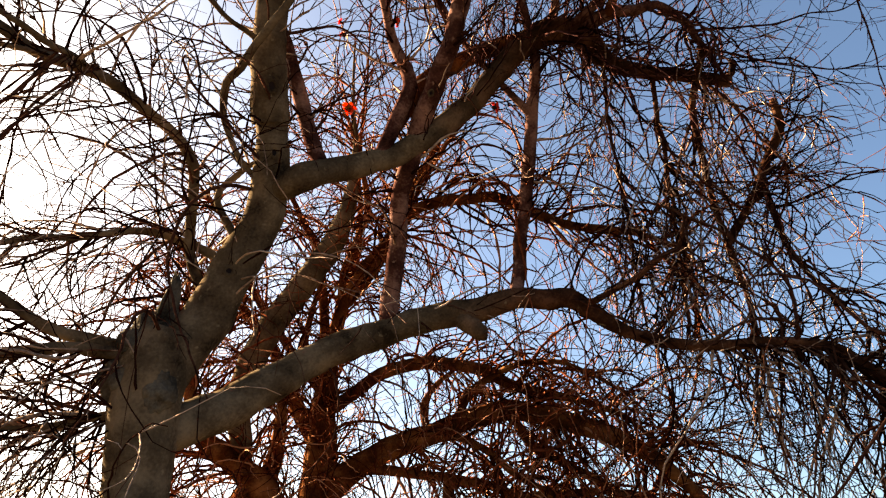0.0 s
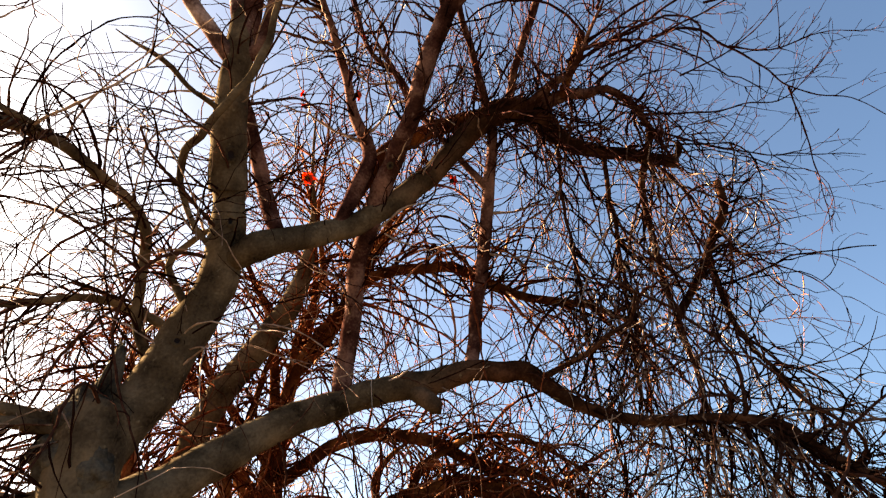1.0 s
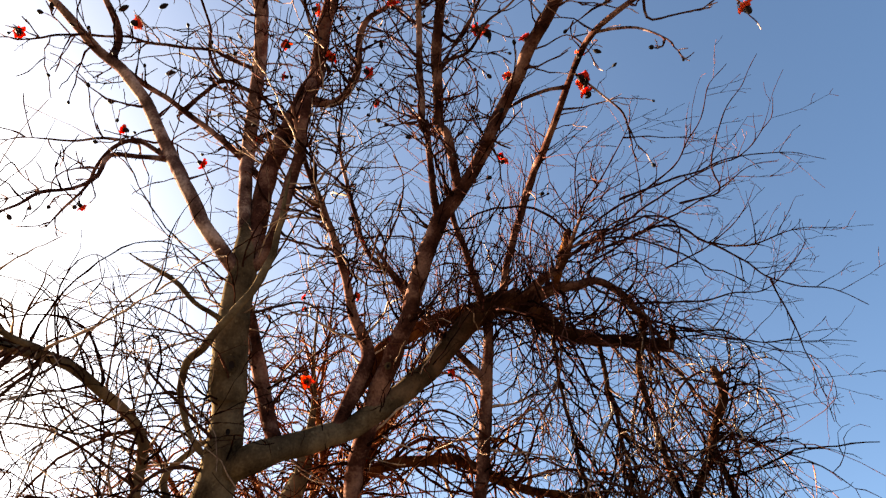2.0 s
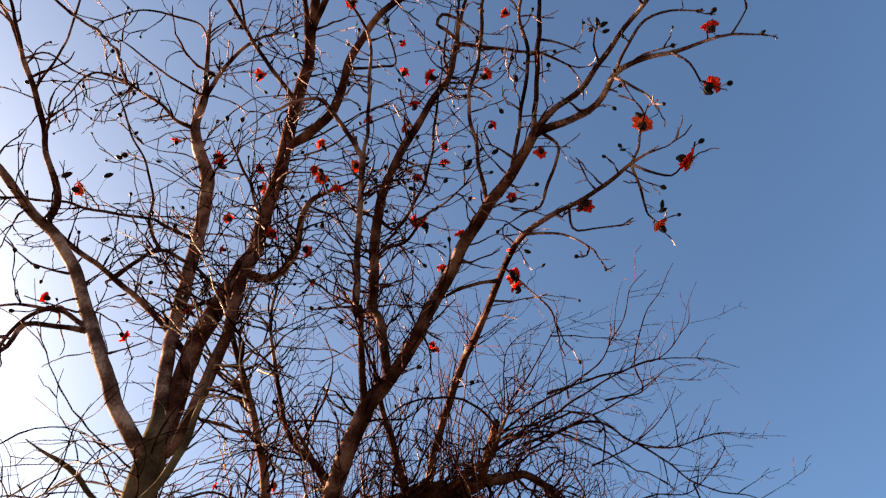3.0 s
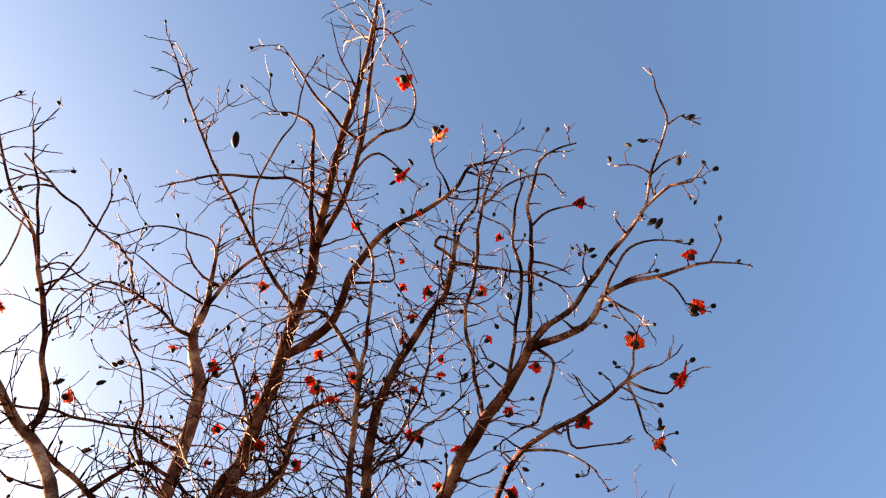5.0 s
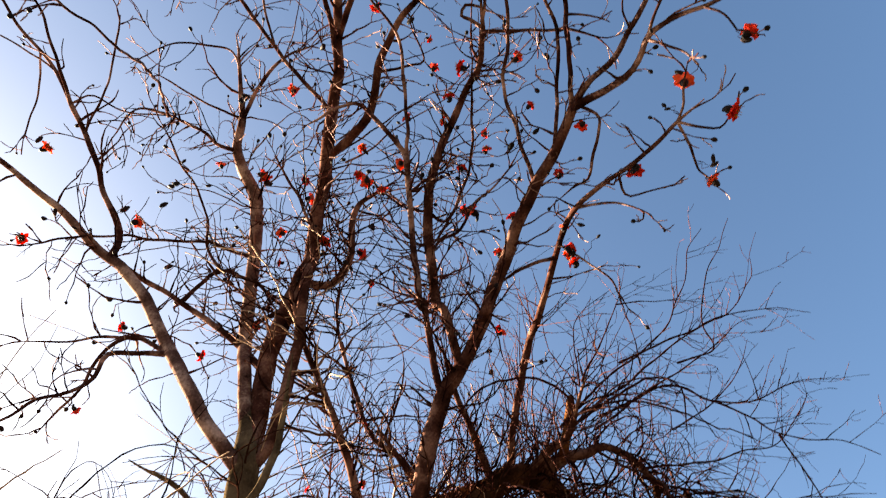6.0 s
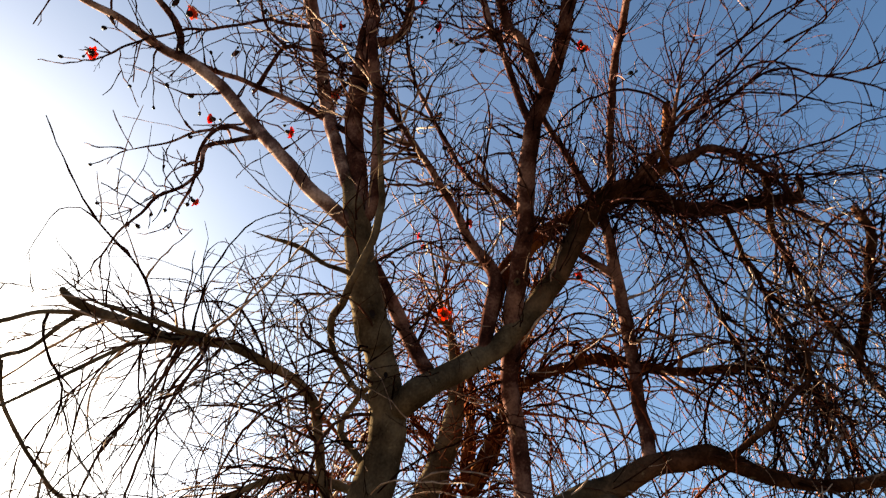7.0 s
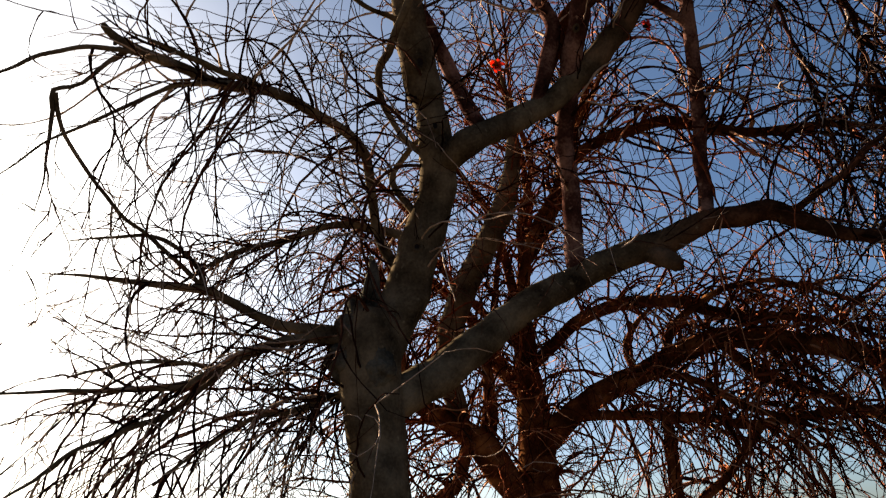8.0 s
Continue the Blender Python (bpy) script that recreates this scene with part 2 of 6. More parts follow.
def bough(tree, name, key, points, mat, label=""):
    """One limb of a tree as a mesh of its own, kept under key for the twigs that grow on it."""
    line = glide(points, 0.045 if points[0][3] > 0.02 else 0.035)
    if mat in (BARK_SUNLIT, BARK_SHADED):
        line[:, 3] *= 0.92
        mat = BARK_THIN if line[:, 3].max() < 0.024 else mat
    if mat is TWIG_TIP:
        line[1::3, 3] *= 1.25
    thick = line[:, 3].max()
    n = len(line)
    wob = np.array([[noise.noise(Vector((key_noise * 3.7 + i * 0.22, axis * 9.1, 0))) for axis in range(3)]
                    for key_noise, i in ((len(GROWN), k) for k in range(n))])
    fade = np.minimum(1, np.minimum(np.arange(n), np.arange(n)[::-1]) / 4)[:, None]
    line[:, :3] += wob * fade * (0.016 if thick < 0.022 else 0.013)
    run = np.concatenate([[0], np.cumsum(np.linalg.norm(np.diff(line[:, :3], axis=0), axis=1))])
    if line[0, 3] < 0.03:
        line[:, 3] *= 1 + 0.3 * np.exp(-run / (3 * line[0, 3]))
    elif name != "trunk" and key not in ("S1", "S2", "S3", "S3p", "P1m", "P1b", "P1c", "M2"):
        line[:, 3] *= 1 - 0.45 * np.exp(-run / 0.05)
    sides = 16 if thick > 0.05 else 10 if thick > 0.02 else 7
    v, f = sweep(line, sides, 0.12)
    if name == "stub":
        r, along = random.Random(len(GROWN)), unit(line[-1, :3] - line[-3, :3])
        for k in range(len(v) - 1 - 2 * sides, len(v)):
            v[k] = v[k] + along * line[-1, 3] * r.uniform(-0.5, 0.35)
    ob = mesh_object(name, v, f, mat, tree)
    if label:
        tagged(ob, label)
    GROWN[key] = line
    return ob


def weep(tree, key, gather, count, reach, lean=(0, 0, 0), span=(0.15, 1.0), weight=2.2, climb=0.25, mat=None, spread=1.0, tidy=1.0, stout=1.0):
    """Long whips that leave the limb sideways and up, bow over and hang, each with finer side twigs; tidy: below 1 they run straighter."""
    line = GROWN[key]
    n = len(line)
    for _ in range(count):
        u = span[0] + (span[1] - span[0]) * rng.random()
        i = min(int(u * (n - 1)), n - 2)
        along = unit(line[i + 1, :3] - line[i, :3])
        out = rng.normal(size=3)
        out = unit(out - along * out.dot(along))
        way = unit(out * spread + along * rng.uniform(0.1, 0.9) + np.array((0, 0, climb)) + np.array(lean) * rng.uniform(0.4, 1.3))
        length = reach * rng.uniform(0.5, 1.35)
        radius = min(line[i, 3] * 0.7, rng.uniform(0.0056, 0.0122) * stout * (0.75 + 0.3 * length))
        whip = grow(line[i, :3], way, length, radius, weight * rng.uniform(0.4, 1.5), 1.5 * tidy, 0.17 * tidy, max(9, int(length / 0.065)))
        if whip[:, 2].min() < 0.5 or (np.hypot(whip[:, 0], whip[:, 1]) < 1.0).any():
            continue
        # whips past this azimuth from the camera are mostly dropped, to fit its view
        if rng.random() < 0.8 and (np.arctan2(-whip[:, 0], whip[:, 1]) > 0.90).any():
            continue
        if mat and radius > 0.0096 and branchlets[0] < 280:
            branchlets[0] += 1
            v, f = sweep(whip, 5)
            mesh_object("branchlet", v, f, mat, tree)
        else:
            gather.add(whip, 4 if radius > 0.008 else 3)
        for _ in range(rng.integers(2, 5)):
            j = rng.integers(len(whip) // 4, len(whip) - 1)
            heading = unit(whip[j, :3] - whip[j - 1, :3])
            off = unit(np.cross(heading, rng.normal(size=3)))
            small = grow(whip[j, :3], heading + off * rng.uniform(0.5, 1.5) * tidy, length * rng.uniform(0.2, 0.65), max(whip[j, 3] * 0.8, 0.0042 * stout),
                         weight * rng.uniform(0.0, 1.2), 2.4 * tidy, 0.22 * tidy, 8)
            gather.add(small)
            for _ in range(rng.integers(0, 2)):
                k = rng.integers(2, len(small) - 1)
                off = unit(np.cross(small[k, :3] - small[k - 1, :3], rng.normal(size=3)))
                gather.add(grow(small[k, :3], unit(small[k, :3] - small[k - 1, :3]) + off * rng.uniform(0.6, 1.4) * tidy, rng.uniform(0.08, 0.28),
                                0.0034, 0.6, 2.5, 0.25, 5))


def spray(tree, key, gather, count, reach, lift=0.5, span=(0.2, 1.0), lean=(0, 0, 0), tips=True, singly=False):
    """Crooked spurs that wander off an upright limb and fork once or twice; their ends may carry buds."""
    line = GROWN[key]
    n = len(line)
    for _ in range(count):
        u = span[0] + (span[1] - span[0]) * rng.random()
        i = min(int(u * (n - 1)), n - 2)
        along = unit(line[i + 1, :3] - line[i, :3])
        out = rng.normal(size=3)
        out = unit(out - along * out.dot(along))
        length = reach * rng.uniform(0.3, 1.15)
        radius = min(line[i, 3] * 0.6, rng.uniform(0.0056, 0.0110))
        own = Twigs() if singly and spurs_made[0] < 290 else gather
        ends = fork(own, line[i, :3], out + along * rng.uniform(0.1, 0.8) + np.array(lean), length, radius, lift, rng.integers(1, 4))
        if own is not gather:
            spurs_made[0] += 1
            new("spur", own.mesh("spur", TWIG_UP)).parent = tree
        if tips:
            TIPS.extend((end[-1, :3].copy(), unit(end[-1, :3] - end[-2, :3])) for end in ends if rng.random() < 0.4)


def shoots(key, gather, count, reach, lift=1.2, span=(0.1, 1.0), lean=(0, 0, 0), stout=1.0):
    """Straight fine shoots that stand up from a limb, each with a few short side twigs."""
    line = GROWN[key]
    n = len(line)
    for _ in range(count):
        i = min(int((span[0] + (span[1] - span[0]) * rng.random()) * (n - 1)), n - 2)
        along = unit(line[i + 1, :3] - line[i, :3])
        out = rng.normal(size=3)
        out = unit(out - along * out.dot(along))
        length = reach * rng.uniform(0.35, 1.4)
        radius = min(line[i, 3] * 0.8, rng.uniform(0.0032, 0.0066) * stout)
        stem = grow(line[i, :3], out * 0.8 + along * rng.uniform(0, 0.8) + np.array(lean), length, radius, 0.0, 0.9, 0.11, max(6, int(length / 0.07)), lift)
        gather.add(stem)
        for _ in range(rng.integers(1, 5)):
            j = rng.integers(2, len(stem))
            heading = unit(stem[j, :3] - stem[j - 1, :3])
            off = unit(np.cross(heading, rng.normal(size=3)))
            gather.add(grow(stem[j, :3], heading + off * rng.uniform(0.5, 1.3), length * rng.uniform(0.12, 0.4), max(stem[j, 3] * 0.75, 0.0018), 0.0, 2.0, 0.17, 5, lift))


def fork(own, at, way, length, radius, lift, count):
    """One spur with its side twigs, thick nearly to the end as winter spurs are."""
    spur = grow(at, way, length, radius, 0.0, 1.9, 0.21, max(5, int(length / 0.065)), lift)
    spur[:, 3] = np.maximum(spur[:, 3], 0.0042)
    own.add(spur, 4)
    ends = [spur]
    for _ in range(count):
        j = rng.integers(2, len(spur))
        heading = unit(spur[j, :3] - spur[j - 1, :3])
        off = unit(np.cross(heading, rng.normal(size=3)))
        twig = grow(spur[j, :3], heading + off * rng.uniform(0.5, 1.2), length * rng.uniform(0.2, 0.7), max(spur[j, 3] * 0.8, 0.0042), 0.0, 1.9, 0.22, 6, lift)
        twig[:, 3] = np.maximum(twig[:, 3], 0.0034)
        own.add(twig)
        ends.append(twig)
    return ends


def fray(tree, key, count, reach):
    """A limb's end breaks up into a few crooked twigs with buds."""
    line = GROWN[key]
    heading = unit(line[-1, :3] - line[-3, :3])
    for _ in range(count):
        i = len(line) - 1 - rng.integers(0, max(2, len(line) // 8))
        own = Twigs()
        ends = fork(own, line[i, :3], heading + unit(np.cross(heading, rng.normal(size=3))) * rng.uniform(0.15, 1.0), reach * rng.uniform(0.5, 1.2), 0.0062, 0.3, rng.integers(1, 4))
        new("spur", own.mesh("spur", TWIG_UP)).parent = tree
        TIPS.extend((end[-1, :3].copy(), unit(end[-1, :3] - end[-2, :3])) for end in ends if rng.random() < 0.6)


def snag(tree, points, ragged, seed):
    """The dead foot of a limb that broke off: a ribbed hollow shell with a torn rim."""
    line, r, sides = glide(points, 0.03), random.Random(seed), 22
    v, f = sweep(line, sides, 0.28)
    v, f = v[:-1], f[:-sides]
    tear = [ragged * (0.55 * math.sin(k * 2 * math.pi / sides + seed) + r.uniform(-0.45, 0.55)) for k in range(sides)]
    rings = len(line)
    for i in range(rings):
        share = (i / (rings - 1)) ** 2
        for k in range(sides):
            v[i * sides + k] = v[i * sides + k] + np.array((0, 0, tear[k] * share)) + (v[i * sides + k] - line[i, :3]) * 0.10 * math.sin(5 * k + seed)
    rim = (rings - 1) * sides
    for inward, sink in ((0.72, 0.02), (0.55, 0.10), (0.2, 0.14)):
        o = len(v)
        for k in range(sides):
            edge = v[rim + k]
            v.append(line[-1, :3] + (edge - line[-1, :3]) * inward - np.array((0, 0, sink * ragged * 6)))
        f += [(o - sides + k, o - sides + (k + 1) % sides, o + (k + 1) % sides, o + k) for k in range(sides)]
    f.append(tuple(range(len(v) - sides, len(v))))
    tagged(mesh_object("stub", v, f, BARK_DEAD_SHADED, tree), "dark torn stub of a broken limb")


def burl(tree, at, size, seed):
    """A lumpy swelling of the bark."""
    bm = bmesh.new()
    bmesh.ops.create_icosphere(bm, subdivisions=4, radius=1)
    for v in bm.verts:
        q = v.co * 1.6 + Vector((seed, 0, 0))
        swell = 1 + 0.34 * noise.noise(q) + 0.16 * noise.noise(q * 2.7) + 0.06 * noise.noise(q * 7)
        v.co = Vector([a + b * c * swell for a, b, c in zip(at, v.co, size)])
    data = bpy.data.meshes.new("burl")
    bm.to_mesh(data)
    bm.free()
    data.polygons.foreach_set("use_smooth", [True] * len(data.polygons))
    data.materials.append(BARK_DEAD_SHADED)
    new("burl", data).parent = tree


def knot(tree, key, share, toward, size, tall=1.0):
    """An old branch scar: a lumpy ring of bark round a dark sunken heart, set on a limb where it faces a place."""
    line = GROWN[key]
    i = int(share * (len(line) - 1))
    along = unit(line[min(i + 1, len(line) - 1), :3] - line[max(i - 1, 0), :3])
    face = np.array(toward, float) - line[i, :3]
    face = unit(face - along * face.dot(along))
    side = np.cross(along, face)
    r = random.Random(int(share * 1000) + len(key))
    verts, faces, rings, sides = [], [], ((1.5, -0.22), (1.25, 0.06), (1.0, 0.16), (0.78, 0.08), (0.6, -0.12), (0.25, -0.2)), 18
    for grow_r, high in rings:
        for k in range(sides):
            t = 2 * math.pi * k / sides
            g = size * grow_r * (1 + 0.10 * r.uniform(-1, 1))
            bulge = 1 - math.cos(min(1.2, abs(math.cos(t)) * g / line[i, 3]))
            verts.append(line[i, :3] + face * (line[i, 3] * (1 - bulge) + high * size) + side * g * math.cos(t) + along * g * tall * math.sin(t))
    for a in range(len(rings) - 1):
        for k in range(sides):
            o = a * sides
            faces.append((o + k, o + (k + 1) % sides, o + sides + (k + 1) % sides, o + sides + k))
    mesh_object("knot", verts, faces, BARK_GREY, tree)
    core = verts[4 * sides:]
    heart = [tuple(range(sides, 2 * sides))] + [(k, (k + 1) % sides, sides + (k + 1) % sides, sides + k) for k in range(sides)]
    # near-black colour stands in for the shade inside the hollow
    tagged(mesh_object("knot_hollow", [v + face * 0.004 for v in core], heart, CALYX, tree), "dark hollow in an old branch scar")


# ---- ground ----
bm = bmesh.new()
bmesh.ops.create_grid(bm, x_segments=60, y_segments=60, size=40)
for v in bm.verts:
    v.co.z = 0.05 * noise.noise(v.co * 0.35) * min(1, 40 - max(abs(v.co.x), abs(v.co.y)))
edge = [e for e in bm.edges if e.is_boundary]
wide = bmesh.ops.extrude_edge_only(bm, edges=edge)["geom"]
for v in (g for g in wide if isinstance(g, bmesh.types.BMVert)):
    v.co.x, v.co.y, v.co.z = v.co.x * 60, v.co.y * 60, 0
ground = bpy.data.meshes.new("ground")
bm.to_mesh(ground)
bm.free()
ground.materials.append(soil())
tagged(new("ground", ground), "ground out of view, soil set dark to limit bounced light", "ground", kind="structure")

# ---- the blossoming tree in front ----
front = tagged(new("tree"), "bare grey-barked tree with red blossoms and drooping twigs", "tree", "bare trees")
front.location = (-1.36, 3.08, 0)
FRONT = Matrix.Translation((1.36, -3.08, 0))
bough(front, "trunk", "trunk", ((-1.34, 3.10, -0.15, 0.2541), (-1.34, 3.09, 0.12, 0.2105), (-1.35, 3.08, 0.60, 0.1626), (-1.36, 3.08, 1.20, 0.1495), (-1.36, 3.08, 1.83, 0.1452), (-1.37, 3.08, 2.07, 0.1472), (-1.39, 3.06, 2.32, 0.1603), (-1.38, 3.03, 2.55, 0.1636), (-1.34, 3.04, 2.73, 0.1493)), BARK_GREY)
bough(front, "main_limb", "M", ((-1.39, 3.05, 2.46, 0.1594), (-1.32, 3.08, 2.65, 0.1416), (-1.20, 3.11, 2.86, 0.125), (-1.09, 3.08, 3.13, 0.1117), (-0.98, 3.04, 3.37, 0.1035), (-0.94, 2.98, 3.54, 0.107), (-0.92, 2.85, 3.80, 0.0879), (-0.94, 2.68, 4.06, 0.0963), (-0.92, 2.54, 4.26, 0.0861)), BARK_GREY)
bough(front, "main_limb", "M2", ((-0.93, 2.81, 3.86, 0.0995), (-0.94, 2.68, 4.07, 0.0973), (-0.93, 2.57, 4.28, 0.0856), (-0.91, 2.47, 4.50, 0.0804), (-0.92, 2.44, 4.64, 0.0700), (-0.93, 2.41, 4.80, 0.0520), (-0.95, 2.39, 4.94, 0.0330)), BARK_GREY)
bough(front, "main_limb", "A", ((-0.94, 2.99, 3.51, 0.0752), (-0.75, 2.90, 3.57, 0.0778), (-0.60, 2.99, 3.68, 0.0717), (-0.40, 3.09, 3.81, 0.0685), (-0.21, 3.15, 3.94, 0.0676), (-0.01, 3.17, 4.13, 0.0703), (0.24, 3.17, 4.39, 0.0698), (0.47, 3.09, 4.67, 0.0761), (0.67, 3.04, 4.78, 0.0845), (0.90, 3.05, 4.75, 0.0805), (1.06, 3.16, 4.65, 0.0578), (1.30, 3.23, 4.63, 0.0487), (1.60, 3.29, 4.65, 0.0435), (1.92, 3.36, 4.66, 0.0402)), BARK_GREY)
bough(front, "branch", "A2", ((0.82, 3.05, 4.76, 0.0566), (1.03, 2.90, 4.79, 0.0452), (1.19, 2.89, 4.82, 0.0379), (1.32, 2.88, 4.85, 0.0304), (1.50, 2.94, 4.78, 0.0267), (1.65, 3.06, 4.65, 0.021), (1.88, 3.22, 4.44, 0.003)), BARK_SHADED)
bough(front, "stub", "stubA", ((1.88, 3.35, 4.66, 0.0321), (1.93, 3.32, 4.70, 0.0281), (1.93, 3.27, 4.76, 0.0221)), BARK_GREY)
bough(front, "stub", "stubB", ((1.02, 2.90, 4.78, 0.0290), (1.05, 2.78, 4.86, 0.0270), (1.08, 2.67, 4.94, 0.0260), (1.10, 2.57, 5.01, 0.0240)), BARK_RED)
bough(front, "branch", "A3", ((0.78, 3.04, 4.77, 0.0421), (0.93, 2.84, 4.81, 0.0337), (1.03, 2.69, 4.78, 0.0254), (1.07, 2.49, 4.81, 0.0159), (1.09, 2.32, 4.82, 0.0103), (1.11, 2.16, 4.81, 0.003)), BARK_SHADED)
bough(front, "main_limb", "R", ((-1.38, 3.07, 2.25, 0.1148), (-1.20, 3.22, 2.36, 0.1089), (-1.07, 3.32, 2.47, 0.1015), (-0.83, 3.47, 2.68, 0.0950), (-0.57, 3.59, 2.88, 0.0896), (-0.30, 3.67, 3.00, 0.0820), (-0.03, 3.69, 3.10, 0.0818), (0.21, 3.68, 3.14, 0.0779), (0.44, 3.65, 3.21, 0.0654), (0.61, 3.67, 3.20, 0.0621), (0.77, 3.65, 3.21, 0.0618), (0.90, 3.65, 3.10, 0.0500), (1.13, 3.59, 2.94, 0.0360), (1.41, 3.50, 2.85, 0.0310), (1.72, 3.35, 2.81, 0.0290), (2.00, 3.22, 2.74, 0.0290), (2.10, 3.19, 2.64, 0.0300), (2.20, 3.17, 2.56, 0.0300), (2.40, 3.15, 2.44, 0.0270), (2.70, 3.16, 2.20, 0.0220), (3.03, 3.18, 1.77, 0.0135), (3.23, 3.20, 1.49, 0.0026)), BARK_GREY)
bough(front, "stub", "stubL", ((0.06, 3.69, 3.11, 0.0581), (0.18, 3.63, 3.01, 0.0567), (0.24, 3.60, 2.94, 0.0427)), BARK_GREY)
bough(front, "main_limb", "P1", ((-0.32, 3.67, 3.00, 0.0772), (-0.32, 3.65, 3.20, 0.0651), (-0.28, 3.52, 3.48, 0.0619), (-0.25, 3.33, 3.76, 0.0597), (-0.15, 3.13, 4.03, 0.0639), (-0.05, 2.92, 4.24, 0.0626), (0.05, 2.74, 4.41, 0.0563), (0.12, 2.57, 4.62, 0.0582), (0.24, 2.38, 4.88, 0.0554), (0.31, 2.30, 4.96, 0.0500), (0.39, 2.21, 5.03, 0.0400)), BARK_SHADED)
bough(front, "main_limb", "P2", ((0.44, 3.65, 3.21, 0.0583), (0.47, 3.66, 3.39, 0.0474), (0.50, 3.57, 3.66, 0.0444), (0.55, 3.41, 4.07, 0.045), (0.57, 3.29, 4.34, 0.0434), (0.59, 3.14, 4.62, 0.0361), (0.54, 3.00, 4.77, 0.0285), (0.42, 2.70, 5.05, 0.003)), BARK_SHADED)
bough(front, "branch", "P2o", ((0.57, 3.30, 4.32, 0.0289), (0.36, 3.17, 4.48, 0.0233), (0.14, 2.99, 4.62, 0.021), (0.02, 2.85, 4.69, 0.0188), (-0.08, 2.72, 4.80, 0.0168), (-0.22, 2.54, 4.93, 0.003)), BARK_SHADED)
bough(front, "branch", "K", ((-0.38, 3.09, 3.82, 0.0491), (-0.28, 3.05, 4.06, 0.0509), (-0.21, 3.00, 4.23, 0.0519), (-0.21, 2.97, 4.35, 0.0456), (-0.30, 2.86, 4.55, 0.0355), (-0.37, 2.71, 4.76, 0.0286), (-0.48, 2.47, 5.02, 0.0233), (-0.60, 2.27, 5.22, 0.0196), (-0.67, 2.07, 5.41, 0.0159), (-0.73, 1.88, 5.55, 0.003)), BARK_SHADED)
bough(front, "branch", "A1", ((-0.36, 3.10, 3.91, 0.0400), (-0.26, 3.11, 4.14, 0.0480), (-0.18, 3.15, 4.36, 0.0540), (-0.04, 3.15, 4.54, 0.0560), (0.16, 3.14, 4.66, 0.0540), (0.35, 3.11, 4.73, 0.0530), (0.56, 3.07, 4.77, 0.0530), (0.74, 3.05, 4.78, 0.0500), (0.91, 3.07, 4.76, 0.0350)), BARK_RED)
bough(front, "branch", "K2", ((0.09, 2.93, 4.65, 0.0202), (-0.02, 2.80, 4.77, 0.0201), (-0.22, 2.66, 4.89, 0.0163), (-0.31, 2.49, 5.10, 0.0164), (-0.41, 2.22, 5.40, 0.011), (-0.40, 2.07, 5.56, 0.0091), (-0.39, 1.97, 5.65, 0.003)), BARK_SHADED)
# darker bark stands in for the shade this limb lies in
bough(front, "branch", "knee", ((-0.64, 2.97, 3.65, 0.0500), (-0.71, 2.98, 3.80, 0.0500), (-0.78, 2.95, 4.00, 0.0500), (-0.83, 2.86, 4.19, 0.0470), (-0.88, 2.78, 4.34, 0.0400), (-0.92, 2.70, 4.49, 0.0280), (-0.97, 2.58, 4.70, 0.0080)), BARK_SHADED)
bough(front, "branch", "bend", ((-0.97, 2.99, 3.56, 0.0180), (-1.09, 2.84, 3.67, 0.0160), (-1.14, 2.77, 3.78, 0.0175), (-1.16, 2.71, 3.88, 0.0190), (-1.13, 2.62, 3.98, 0.0225), (-1.04, 2.54, 4.01, 0.0225), (-0.95, 2.45, 4.08, 0.0210), (-0.87, 2.40, 4.16, 0.0210), (-0.78, 2.35, 4.28, 0.0220), (-0.72, 2.29, 4.43, 0.0210), (-0.69, 2.23, 4.62, 0.0170), (-0.67, 2.16, 4.84, 0.0100), (-0.66, 2.10, 5.03, 0.0030)), BARK_GREY)
bough(front, "branch", "S1", ((-0.92, 2.48, 4.48, 0.0537), (-1.08, 2.31, 4.63, 0.0477), (-1.29, 2.17, 4.95, 0.045), (-1.46, 2.18, 5.27, 0.0469), (-1.67, 2.04, 5.62, 0.0428), (-1.86, 1.92, 5.84, 0.0387), (-2.03, 1.85, 5.96, 0.0337), (-2.23, 1.65, 6.09, 0.0283), (-2.41, 1.52, 6.19, 0.0246), (-2.68, 1.27, 6.28, 0.0187), (-2.95, 1.06, 6.31, 0.0129), (-3.12, 0.94, 6.31, 0.003)), BARK_SUNLIT)
bough(front, "branch", "S2", ((-0.92, 2.48, 4.48, 0.0505), (-0.94, 2.41, 4.79, 0.0469), (-1.00, 2.34, 5.17, 0.0449), (-1.07, 2.41, 5.61, 0.0524), (-1.06, 2.23, 5.94, 0.0513), (-1.05, 2.03, 6.31, 0.0523), (-1.06, 1.82, 6.59, 0.0544), (-1.18, 1.63, 6.83, 0.0492), (-1.21, 1.52, 6.92, 0.0406), (-1.18, 1.34, 7.11, 0.03), (-1.19, 1.09, 7.30, 0.0188), (-1.20, 0.91, 7.46, 0.0119), (-1.22, 0.76, 7.56, 0.003)), BARK_SUNLIT)
